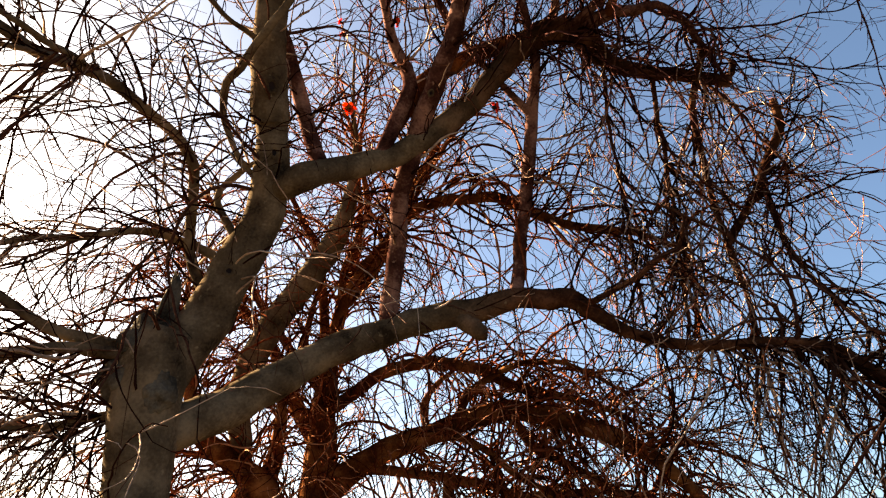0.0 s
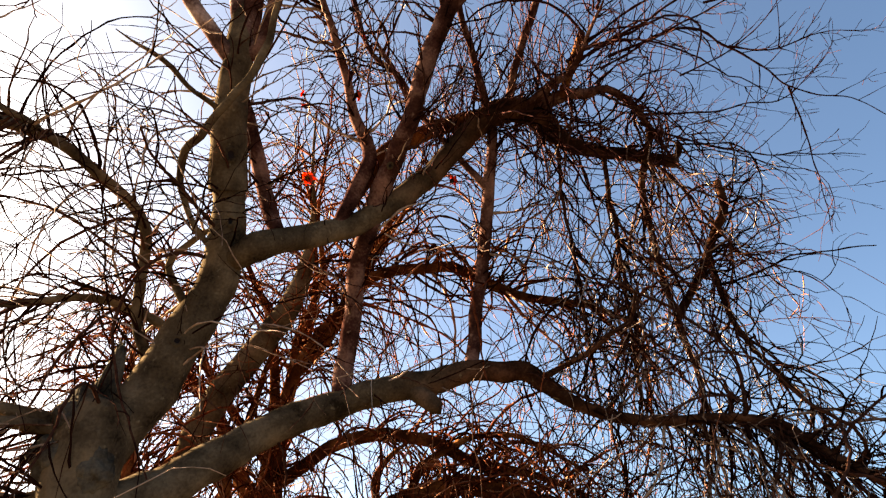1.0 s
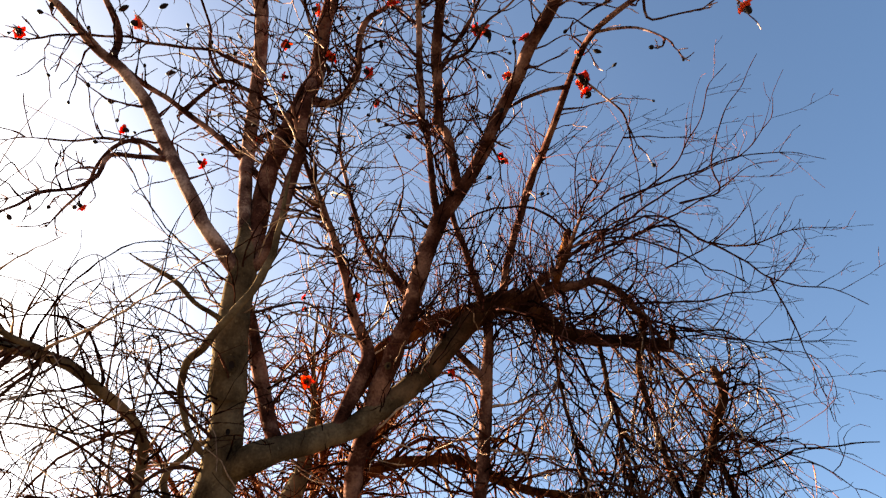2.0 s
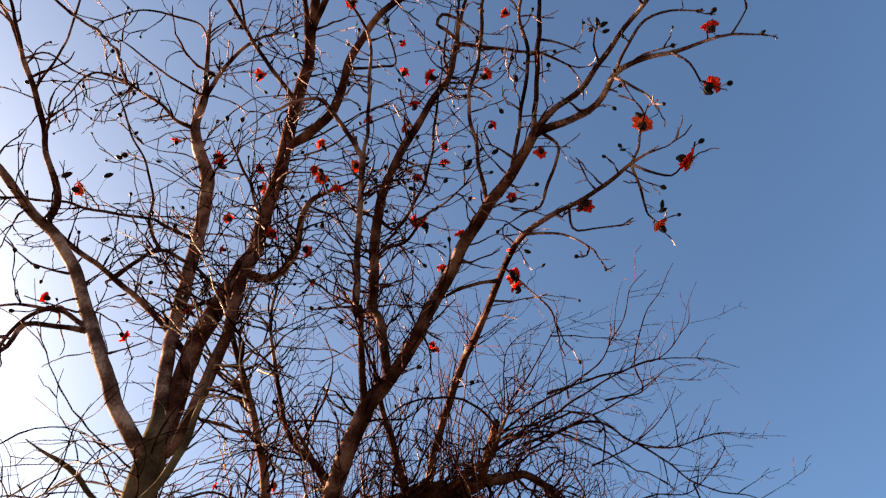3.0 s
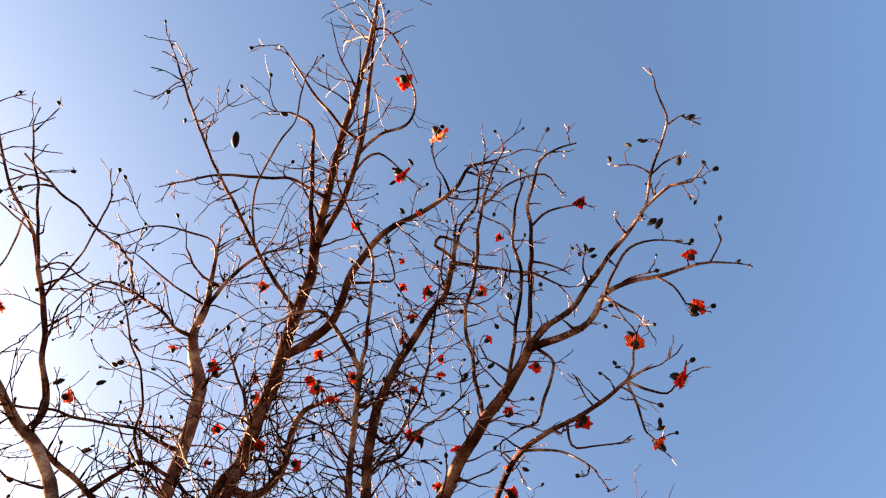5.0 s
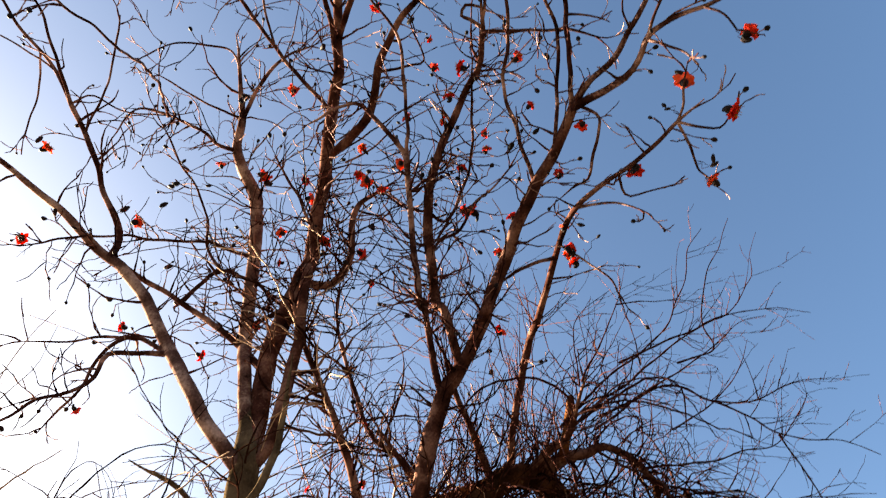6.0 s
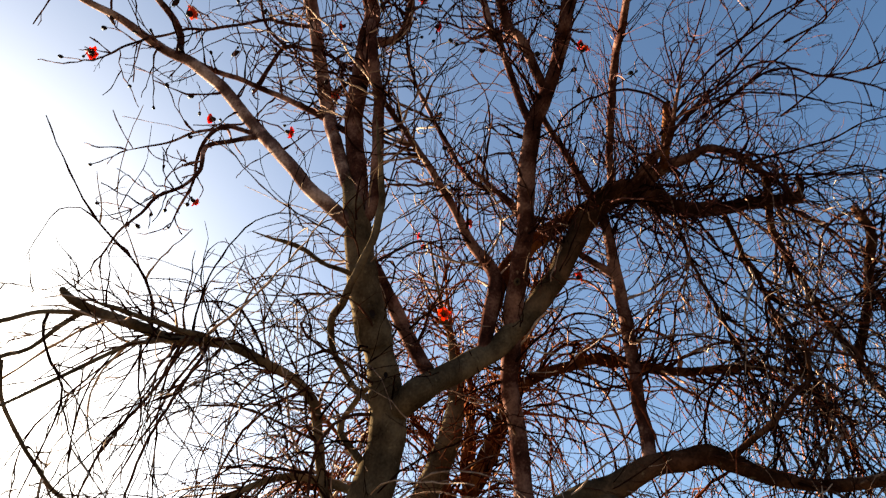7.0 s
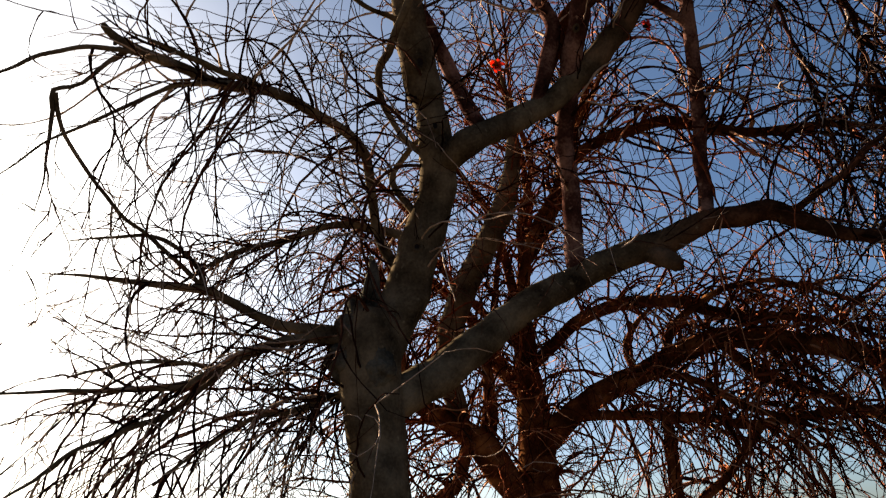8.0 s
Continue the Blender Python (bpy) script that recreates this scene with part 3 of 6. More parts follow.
bough(front, "branch", "S3", ((-0.91, 2.47, 4.50, 0.0634), (-0.87, 2.40, 4.82, 0.0607), (-0.86, 2.31, 5.23, 0.0654), (-0.81, 2.25, 5.47, 0.0686), (-0.72, 2.17, 5.80, 0.0656), (-0.62, 2.04, 6.08, 0.0609), (-0.58, 1.88, 6.30, 0.0565), (-0.52, 1.66, 6.53, 0.0561), (-0.47, 1.37, 6.77, 0.0531), (-0.38, 0.93, 7.03, 0.0452), (-0.37, 0.65, 7.16, 0.0408), (-0.34, 0.25, 7.34, 0.0365), (-0.30, -0.15, 7.48, 0.032), (-0.24, -0.50, 7.60, 0.0274), (-0.19, -0.89, 7.69, 0.0204), (-0.17, -1.27, 7.76, 0.0134), (-0.16, -1.48, 7.78, 0.003)), BARK_SHADED)
bough(front, "branch", "S3p", ((-0.91, 2.47, 4.50, 0.0502), (-0.80, 2.43, 4.61, 0.0439), (-0.72, 2.31, 4.87, 0.0413), (-0.66, 2.18, 5.18, 0.0387), (-0.63, 2.04, 5.52, 0.0398), (-0.61, 1.96, 5.80, 0.0373)), BARK_SHADED)
bough(front, "branch", "S1b", ((-1.94, 1.89, 5.90, 0.026), (-1.91, 1.78, 6.08, 0.0249), (-2.02, 1.55, 6.25, 0.0214), (-2.06, 1.41, 6.36, 0.0216), (-2.16, 1.18, 6.52, 0.0199), (-2.23, 1.03, 6.60, 0.0179), (-2.32, 0.84, 6.73, 0.0141), (-2.45, 0.65, 6.78, 0.012), (-2.58, 0.38, 6.83, 0.0099), (-2.70, 0.06, 6.94, 0.0078), (-2.74, -0.05, 6.96, 0.003)), BARK_SUNLIT)
bough(front, "branch", "S1b2", ((-2.23, 1.03, 6.60, 0.014), (-2.27, 0.75, 6.67, 0.0119), (-2.30, 0.52, 6.71, 0.0098), (-2.37, 0.23, 6.79, 0.0078), (-2.41, 0.06, 6.85, 0.0058)), BARK_SUNLIT)
bough(front, "branch", "S1b3", ((-2.15, 1.21, 6.50, 0.0099), (-2.01, 0.95, 6.72, 0.0082), (-1.92, 0.64, 6.90, 0.0083), (-1.90, 0.51, 6.99, 0.0063)), BARK_SUNLIT)
bough(front, "branch", "S1c", ((-0.86, 2.33, 5.15, 0.0236), (-1.03, 2.40, 5.43, 0.0252), (-1.24, 2.33, 5.63, 0.0223), (-1.50, 2.19, 5.77, 0.0206), (-1.76, 2.02, 5.85, 0.0187), (-1.94, 1.90, 5.92, 0.0168), (-2.16, 1.77, 5.97, 0.003)), BARK_SUNLIT)
bough(front, "branch", "S1d", ((-1.42, 2.18, 5.19, 0.0181), (-1.59, 2.16, 5.30, 0.0168), (-1.69, 2.12, 5.31, 0.015), (-1.80, 2.15, 5.28, 0.0132), (-1.89, 2.23, 5.16, 0.0113), (-1.94, 2.30, 5.07, 0.0095), (-2.09, 2.41, 4.96, 0.0077), (-2.17, 2.47, 4.88, 0.003)), BARK_SUNLIT)
bough(front, "branch", "S1e", ((-1.65, 2.14, 5.31, 0.0117), (-1.84, 2.13, 5.34, 0.01), (-2.02, 2.13, 5.31, 0.0083), (-2.19, 2.11, 5.30, 0.0065), (-2.31, 2.09, 5.28, 0.003)), BARK_SUNLIT)
bough(front, "branch", "S1f", ((-1.42, 2.18, 5.19, 0.0207), (-1.63, 2.17, 5.21, 0.0173), (-1.77, 2.13, 5.16, 0.017), (-1.80, 2.16, 4.99, 0.0133), (-1.90, 2.16, 4.86, 0.0113), (-2.02, 2.10, 4.76, 0.011), (-2.09, 2.09, 4.64, 0.0092), (-2.16, 2.07, 4.53, 0.0074), (-2.29, 2.11, 4.39, 0.0058)), BARK_SUNLIT)
bough(front, "branch", "S2b", ((-1.05, 2.10, 6.18, 0.0164), (-1.28, 1.98, 6.16, 0.0141), (-1.34, 1.94, 6.17, 0.012), (-1.60, 1.89, 6.12, 0.0118), (-1.90, 1.80, 6.05, 0.0095), (-2.17, 1.74, 5.95, 0.0092), (-2.33, 1.73, 5.87, 0.0072), (-2.44, 1.72, 5.81, 0.003)), BARK_SUNLIT)
bough(front, "branch", "S2c", ((-1.21, 1.54, 6.91, 0.0194), (-1.35, 1.45, 6.87, 0.0155), (-1.52, 1.30, 6.88, 0.0131), (-1.74, 1.18, 6.85, 0.0107), (-1.89, 1.15, 6.81, 0.0085), (-2.00, 1.27, 6.72, 0.0063), (-2.07, 1.35, 6.66, 0.003)), BARK_SUNLIT)
bough(front, "branch", "S1b4", ((-1.67, 1.22, 6.86, 0.0129), (-1.54, 0.84, 6.38, 0.0104), (-1.47, 0.59, 5.93, 0.0092), (-1.45, 0.40, 5.55, 0.0082), (-1.44, 0.24, 5.31, 0.0068), (-1.51, 0.10, 5.14, 0.0064), (-1.57, -0.04, 5.03, 0.0048)), BARK_SUNLIT)
bough(front, "branch", "S2d", ((-1.19, 1.36, 7.09, 0.0207), (-1.07, 1.18, 7.13, 0.0184), (-0.94, 1.00, 7.22, 0.0162), (-0.79, 0.89, 7.27, 0.0116), (-0.66, 0.84, 7.29, 0.0093), (-0.52, 0.79, 7.31, 0.003)), BARK_SUNLIT)
bough(front, "branch", "S2e", ((-1.18, 1.34, 7.11, 0.0112), (-1.45, 1.17, 7.05, 0.009), (-1.66, 1.01, 7.05, 0.0077), (-1.76, 0.94, 7.03, 0.003)), BARK_SUNLIT)
bough(front, "branch", "S2f", ((-1.19, 1.10, 7.29, 0.0116), (-1.21, 0.87, 7.31, 0.0092), (-1.47, 0.78, 7.27, 0.0091), (-1.69, 0.78, 7.21, 0.0067), (-1.84, 0.84, 7.15, 0.0066), (-1.94, 0.88, 7.09, 0.003)), BARK_SUNLIT)
bough(front, "branch", "S3b", ((-0.37, 0.71, 7.13, 0.0295), (-0.24, 0.41, 7.16, 0.0269), (-0.16, 0.08, 7.26, 0.0246), (-0.13, -0.27, 7.40, 0.0224), (-0.14, -0.60, 7.50, 0.0179), (-0.15, -0.93, 7.59, 0.0111), (-0.16, -1.11, 7.62, 0.003)), BARK_SHADED)
bough(front, "branch", "S3c", ((-0.15, -0.04, 7.31, 0.0157), (-0.00, -0.23, 7.24, 0.0132), (0.16, -0.31, 7.19, 0.013), (0.23, -0.41, 7.19, 0.0108), (0.24, -0.58, 7.19, 0.0085), (0.15, -0.72, 7.20, 0.0063), (0.08, -0.82, 7.19, 0.003)), BARK_SHADED)
bough(front, "branch", "S3d", ((-0.14, -0.15, 7.35, 0.0157), (-0.30, -0.23, 7.34, 0.0133), (-0.45, -0.37, 7.34, 0.0131), (-0.58, -0.48, 7.38, 0.0109), (-0.74, -0.67, 7.36, 0.0085), (-0.83, -0.77, 7.34, 0.003)), BARK_SHADED)
bough(front, "branch", "S3e", ((-0.35, 0.35, 7.29, 0.0182), (-0.52, 0.27, 7.22, 0.0156), (-0.65, 0.23, 7.22, 0.0133), (-0.91, 0.25, 7.18, 0.0131), (-1.19, 0.27, 7.13, 0.0108), (-1.40, 0.34, 7.06, 0.0085), (-1.53, 0.38, 7.01, 0.003)), BARK_SHADED)
bough(front, "branch", "S3f", ((-0.38, 0.89, 7.05, 0.0248), (-0.45, 0.36, 7.11, 0.0198), (-0.50, -0.01, 7.21, 0.0175), (-0.53, -0.21, 7.27, 0.0131), (-0.68, -0.28, 7.26, 0.0108), (-0.75, -0.28, 7.26, 0.0064), (-0.87, -0.27, 7.23, 0.003)), BARK_SHADED)
bough(front, "branch", "S3g", ((-0.50, 1.52, 6.65, 0.0415), (-0.21, 1.26, 6.66, 0.0391), (-0.11, 1.05, 6.74, 0.0348), (-0.05, 0.80, 6.82, 0.0326), (0.06, 0.60, 6.87, 0.0282), (0.19, 0.43, 6.85, 0.0236), (0.40, 0.26, 6.81, 0.019), (0.61, 0.05, 6.76, 0.0166), (0.68, -0.13, 6.72, 0.0122), (0.82, -0.20, 6.70, 0.0101), (0.96, -0.28, 6.67, 0.003)), BARK_SHADED)
bough(front, "branch", "S3h", ((-0.44, 1.22, 6.86, 0.0178), (-0.65, 0.97, 6.89, 0.0176), (-0.82, 0.77, 6.98, 0.0153), (-0.99, 0.51, 7.02, 0.0151), (-1.15, 0.26, 7.03, 0.0127), (-1.32, -0.02, 7.08, 0.0104), (-1.45, -0.28, 7.12, 0.0103), (-1.53, -0.49, 7.11, 0.008), (-1.58, -0.61, 7.09, 0.003)), BARK_SHADED)
bough(front, "branch", "S3i", ((-0.84, 0.74, 6.99, 0.0108), (-0.89, 0.37, 7.06, 0.0086), (-0.79, 0.03, 7.13, 0.0086), (-0.66, -0.24, 7.16, 0.0064), (-0.63, -0.48, 7.18, 0.0063), (-0.62, -0.60, 7.17, 0.003)), BARK_SHADED)
bough(front, "branch", "S3j", ((-0.07, 0.89, 6.79, 0.013), (0.18, 0.85, 6.79, 0.0109), (0.27, 0.81, 6.80, 0.0087), (0.20, 0.62, 6.86, 0.0065), (0.16, 0.51, 6.87, 0.003)), BARK_SHADED)
bough(front, "branch", "S3k", ((-0.69, 2.14, 5.87, 0.0313), (-0.46, 2.14, 5.85, 0.0314), (-0.33, 2.02, 6.00, 0.0282), (-0.31, 1.83, 6.17, 0.0267), (-0.26, 1.74, 6.28, 0.0229), (-0.15, 1.70, 6.36, 0.0169), (0.06, 1.62, 6.48, 0.003)), BARK_SHADED)
bough(front, "branch", "S3l", ((-0.18, 0.13, 7.25, 0.0112), (-0.03, -0.07, 7.23, 0.0111), (0.09, -0.06, 7.18, 0.0088), (0.20, 0.01, 7.16, 0.0066), (0.30, 0.08, 7.14, 0.003)), BARK_SHADED)
bough(front, "branch", "S3m", ((-1.06, 2.37, 5.68, 0.0189), (-0.84, 2.36, 5.89, 0.0179), (-0.68, 2.24, 6.00, 0.0162), (-0.57, 2.03, 6.15, 0.0144), (-0.67, 1.75, 6.30, 0.0124), (-0.78, 1.53, 6.39, 0.0103), (-0.85, 1.39, 6.43, 0.003)), BARK_SHADED)
bough(front, "branch", "S3n", ((-1.50, 2.19, 5.77, 0.0169), (-1.38, 2.13, 5.91, 0.0155), (-1.24, 2.08, 5.99, 0.0157), (-1.02, 2.20, 5.97, 0.0139), (-0.85, 2.35, 5.90, 0.0119), (-0.71, 2.47, 5.83, 0.003)), BARK_SHADED)
bough(front, "branch", "S3o", ((-1.25, 2.08, 5.98, 0.0137), (-1.36, 1.97, 6.14, 0.012), (-1.35, 1.80, 6.24, 0.0101), (-1.42, 1.58, 6.34, 0.0081), (-1.54, 1.38, 6.45, 0.0081), (-1.60, 1.25, 6.54, 0.0061), (-1.65, 1.16, 6.59, 0.003)), BARK_SHADED)
bough(front, "branch", "S1g", ((-2.32, 0.84, 6.73, 0.0081), (-2.47, 0.68, 6.71, 0.0069), (-2.59, 0.58, 6.67, 0.0058), (-2.73, 0.49, 6.62, 0.0057)), BARK_SUNLIT)
bough(front, "branch", "S1h", ((-2.23, 1.03, 6.60, 0.008), (-2.09, 1.00, 6.67, 0.0071), (-1.91, 1.13, 6.70, 0.0062), (-1.73, 1.17, 6.75, 0.0063), (-1.62, 1.19, 6.77, 0.003)), BARK_SUNLIT)
bough(front, "branch", "S1i", ((-2.41, 0.71, 6.77, 0.008), (-2.47, 0.98, 6.68, 0.007), (-2.59, 1.24, 6.58, 0.006)), BARK_SUNLIT)
bough(front, "branch", "P1m", ((0.24, 2.38, 4.88, 0.0485), (0.36, 2.25, 5.00, 0.0485), (0.54, 2.02, 5.19, 0.0446), (0.50, 1.97, 5.13, 0.0443), (0.63, 1.80, 5.30, 0.0438), (0.76, 1.54, 5.49, 0.0432), (0.89, 1.35, 5.62, 0.0421), (1.02, 1.14, 5.73, 0.0407), (1.11, 0.97, 5.79, 0.0371), (1.15, 0.85, 5.83, 0.0316)), BARK_SHADED)
bough(front, "branch", "P1b", ((0.24, 2.39, 4.86, 0.0259), (0.19, 2.23, 5.06, 0.0243), (0.15, 1.95, 5.31, 0.0224), (0.13, 1.97, 5.24, 0.0242), (0.11, 1.78, 5.50, 0.0234), (0.10, 1.55, 5.76, 0.0224), (0.09, 1.24, 6.00, 0.023)), BARK_SHADED)
bough(front, "branch", "P1b1", ((0.09, 1.24, 6.00, 0.0173), (-0.05, 1.10, 6.14, 0.0175), (-0.21, 0.97, 6.24, 0.0157), (-0.35, 0.99, 6.28, 0.0118), (-0.48, 1.06, 6.30, 0.0099), (-0.62, 1.14, 6.30, 0.003)), BARK_SHADED)
bough(front, "branch", "P1b2", ((0.09, 1.24, 6.00, 0.0134), (0.10, 1.01, 6.12, 0.0135), (0.09, 0.73, 6.26, 0.0117), (0.07, 0.56, 6.36, 0.0118), (-0.01, 0.43, 6.39, 0.0098), (-0.14, 0.27, 6.48, 0.0078), (-0.23, 0.14, 6.55, 0.0059)), BARK_SHADED)
bough(front, "branch", "P1c", ((0.36, 2.26, 4.99, 0.0346), (0.28, 2.00, 5.27, 0.0311), (0.24, 2.00, 5.34, 0.0355), (0.22, 1.83, 5.58, 0.037), (0.22, 1.59, 5.84, 0.0364), (0.26, 1.40, 5.99, 0.0331), (0.38, 1.17, 6.19, 0.03), (0.51, 0.94, 6.31, 0.0263), (0.63, 0.75, 6.41, 0.0245), (0.65, 0.56, 6.51, 0.0226), (0.65, 0.48, 6.53, 0.0164), (0.64, 0.22, 6.56, 0.003)), BARK_SHADED)
bough(front, "branch", "P1c1", ((0.65, 0.55, 6.51, 0.0164), (0.81, 0.52, 6.39, 0.0141), (1.05, 0.50, 6.34, 0.012), (1.26, 0.50, 6.27, 0.0099), (1.40, 0.53, 6.22, 0.0059)), BARK_SHADED)
bough(front, "branch", "P1c2", ((0.65, 0.52, 6.52, 0.0144), (0.57, 0.47, 6.54, 0.0144), (0.51, 0.44, 6.56, 0.0123), (0.54, 0.38, 6.57, 0.0123), (0.63, 0.40, 6.55, 0.0102), (0.78, 0.44, 6.50, 0.003)), BARK_SHADED)
bough(front, "branch", "P1c3", ((0.65, 0.49, 6.53, 0.0123), (0.69, 0.27, 6.56, 0.0122), (0.76, 0.10, 6.58, 0.0101), (0.75, -0.10, 6.60, 0.008), (0.76, -0.19, 6.61, 0.006)), BARK_SHADED)
bough(front, "branch", "P1c4", ((0.22, 1.59, 5.84, 0.0134), (0.35, 1.69, 5.89, 0.0117), (0.45, 1.54, 5.96, 0.0118), (0.53, 1.35, 6.04, 0.0099), (0.55, 1.05, 6.16, 0.0099), (0.56, 0.80, 6.30, 0.008), (0.57, 0.69, 6.35, 0.003)), BARK_SHADED)
bough(front, "branch", "P1c5", ((0.22, 1.83, 5.58, 0.0129), (0.27, 1.71, 5.65, 0.0112), (0.41, 1.66, 5.67, 0.0112), (0.52, 1.50, 5.74, 0.0094), (0.66, 1.38, 5.78, 0.0075), (0.78, 1.25, 5.81, 0.0057)), BARK_SHADED)
bough(front, "branch", "P1low", ((0.55, 3.03, 4.74, 0.0266), (0.46, 2.79, 4.89, 0.0243), (0.35, 2.53, 5.00, 0.0218), (0.30, 2.36, 5.07, 0.0179), (0.24, 2.11, 5.16, 0.003)), BARK_SHADED)
bough(front, "branch", "E1", ((1.15, 0.85, 5.83, 0.0223), (1.24, 0.69, 5.81, 0.022), (1.36, 0.55, 5.79, 0.0199), (1.42, 0.38, 5.76, 0.0177), (1.48, 0.20, 5.72, 0.0156), (1.56, -0.03, 5.67, 0.0135), (1.61, -0.18, 5.63, 0.0115), (1.70, -0.32, 5.58, 0.0097), (1.79, -0.37, 5.51, 0.0079), (1.82, -0.49, 5.47, 0.0047)), BARK_SHADED)
bough(front, "branch", "E1b", ((1.61, -0.17, 5.63, 0.0099), (1.61, -0.34, 5.68, 0.0099), (1.63, -0.47, 5.71, 0.0082), (1.66, -0.67, 5.72, 0.0081), (1.60, -0.80, 5.79, 0.0065), (1.56, -0.90, 5.83, 0.003)), BARK_SHADED)
bough(front, "branch", "E1c", ((1.61, -0.36, 5.68, 0.0066), (1.67, -0.45, 5.66, 0.0065), (1.71, -0.50, 5.60, 0.0048)), BARK_SHADED)
bough(front, "branch", "E1d", ((1.61, -0.37, 5.69, 0.0062), (1.53, -0.40, 5.75, 0.005), (1.42, -0.37, 5.81, 0.005)), BARK_SHADED)
bough(front, "branch", "E1e", ((1.66, -0.67, 5.72, 0.006), (1.70, -0.72, 5.69, 0.0048), (1.73, -0.74, 5.68, 0.004)), BARK_SHADED)
bough(front, "branch", "E2", ((1.14, 0.88, 5.82, 0.026), (1.28, 0.76, 5.76, 0.0255), (1.40, 0.63, 5.64, 0.0229), (1.44, 0.52, 5.60, 0.0208), (1.46, 0.38, 5.58, 0.0187), (1.56, 0.28, 5.53, 0.0168), (1.71, 0.19, 5.45, 0.0131), (1.82, 0.10, 5.37, 0.0096), (1.91, 0.04, 5.31, 0.0079), (2.03, 0.01, 5.24, 0.0046)), BARK_SHADED)
bough(front, "branch", "E2b", ((1.46, 0.38, 5.58, 0.0102), (1.48, 0.20, 5.56, 0.01), (1.52, 0.06, 5.51, 0.0081), (1.63, -0.01, 5.47, 0.0064), (1.77, -0.04, 5.40, 0.0048)), BARK_SHADED)
bough(front, "branch", "E2c", ((1.46, 0.40, 5.58, 0.0102), (1.54, 0.41, 5.42, 0.0082), (1.59, 0.42, 5.34, 0.0065), (1.65, 0.47, 5.29, 0.0048)), BARK_SHADED)
bough(front, "branch", "E2d", ((1.69, 0.20, 5.46, 0.0079), (1.74, 0.21, 5.31, 0.0063), (1.80, 0.28, 5.25, 0.0055)), BARK_SHADED)
bough(front, "branch", "E2e", ((1.91, 0.04, 5.31, 0.0055), (1.93, -0.03, 5.31, 0.0047), (1.94, -0.09, 5.31, 0.0039)), BARK_SHADED)
bough(front, "branch", "E2s", ((1.40, 0.64, 5.65, 0.0131), (1.33, 0.63, 5.62, 0.0105), (1.28, 0.60, 5.61, 0.0069), (1.18, 0.55, 5.57, 0.003)), BARK_SHADED)
bough(front, "branch", "E3", ((1.14, 0.88, 5.82, 0.0186), (1.12, 0.61, 5.91, 0.0166), (1.09, 0.40, 5.98, 0.0166), (1.07, 0.16, 6.08, 0.0148), (1.03, -0.02, 6.12, 0.0128), (1.04, -0.27, 6.14, 0.0108), (1.11, -0.38, 6.13, 0.0089), (1.25, -0.46, 6.09, 0.0053)), BARK_SHADED)
bough(front, "branch", "E3b", ((1.06, 0.13, 6.09, 0.0092), (1.14, -0.00, 6.03, 0.009), (1.30, -0.09, 5.94, 0.0053)), BARK_SHADED)
bough(front, "branch", "E4", ((1.03, 1.11, 5.74, 0.0148), (1.05, 0.76, 5.89, 0.013), (1.05, 0.45, 6.03, 0.0131), (0.96, 0.21, 6.10, 0.0112), (0.96, 0.01, 6.19, 0.0093), (1.00, -0.18, 6.25, 0.0056)), BARK_SHADED)
bough(front, "branch", "E5", ((0.90, 1.33, 5.63, 0.0147), (0.80, 1.01, 5.92, 0.0151), (0.74, 0.82, 6.05, 0.0134), (0.77, 0.46, 6.20, 0.0135), (0.75, 0.09, 6.27, 0.0114), (0.78, -0.18, 6.30, 0.0093), (0.84, -0.35, 6.30, 0.0055)), BARK_SHADED)
bough(front, "branch", "E5b", ((0.76, 0.06, 6.28, 0.0093), (0.94, -0.14, 6.26, 0.0075), (1.12, -0.22, 6.22, 0.0074), (1.19, -0.17, 6.20, 0.0046)), BARK_SHADED)
bough(front, "branch", "E6", ((1.15, 0.85, 5.83, 0.013), (1.28, 0.90, 5.70, 0.0109), (1.23, 1.09, 5.58, 0.0108), (1.20, 1.23, 5.53, 0.009), (1.11, 1.30, 5.53, 0.0072), (1.02, 1.37, 5.51, 0.003)), BARK_SHADED)
bough(front, "branch", "E3c", ((1.08, 0.34, 6.00, 0.0092), (1.21, 0.34, 5.99, 0.0074), (1.32, 0.36, 5.94, 0.0055)), BARK_SHADED)
bough(front, "branch", "E1f", ((1.42, 0.38, 5.76, 0.0071), (1.36, 0.28, 5.77, 0.0062), (1.35, 0.20, 5.77, 0.0052)), BARK_SHADED)
bough(front, "branch", "E4b", ((1.01, 0.35, 6.06, 0.0093), (0.93, 0.18, 6.17, 0.0075), (0.77, 0.13, 6.21, 0.0056)), BARK_SHADED)
bough(front, "branch", "E2f", ((1.51, 0.33, 5.56, 0.0083), (1.57, 0.24, 5.51, 0.0066), (1.66, 0.16, 5.42, 0.0049)), BARK_SHADED)
bough(front, "branch", "P3", ((0.68, 3.04, 4.78, 0.0307), (0.73, 2.83, 5.01, 0.0288), (0.89, 2.47, 5.41, 0.0289), (0.94, 2.23, 5.41, 0.0263), (1.01, 1.94, 5.47, 0.0243), (1.05, 1.68, 5.49, 0.022), (1.11, 1.45, 5.48, 0.0198), (1.20, 1.26, 5.40, 0.0175), (1.32, 1.07, 5.27, 0.015), (1.42, 0.90, 5.18, 0.013), (1.51, 0.73, 5.12, 0.011), (1.59, 0.58, 5.04, 0.003)), BARK_SHADED)
bough(front, "branch", "P3a", ((1.51, 0.73, 5.12, 0.0079), (1.52, 0.62, 5.11, 0.0078), (1.51, 0.54, 5.13, 0.0062), (1.51, 0.42, 5.14, 0.003)), BARK_SHADED)
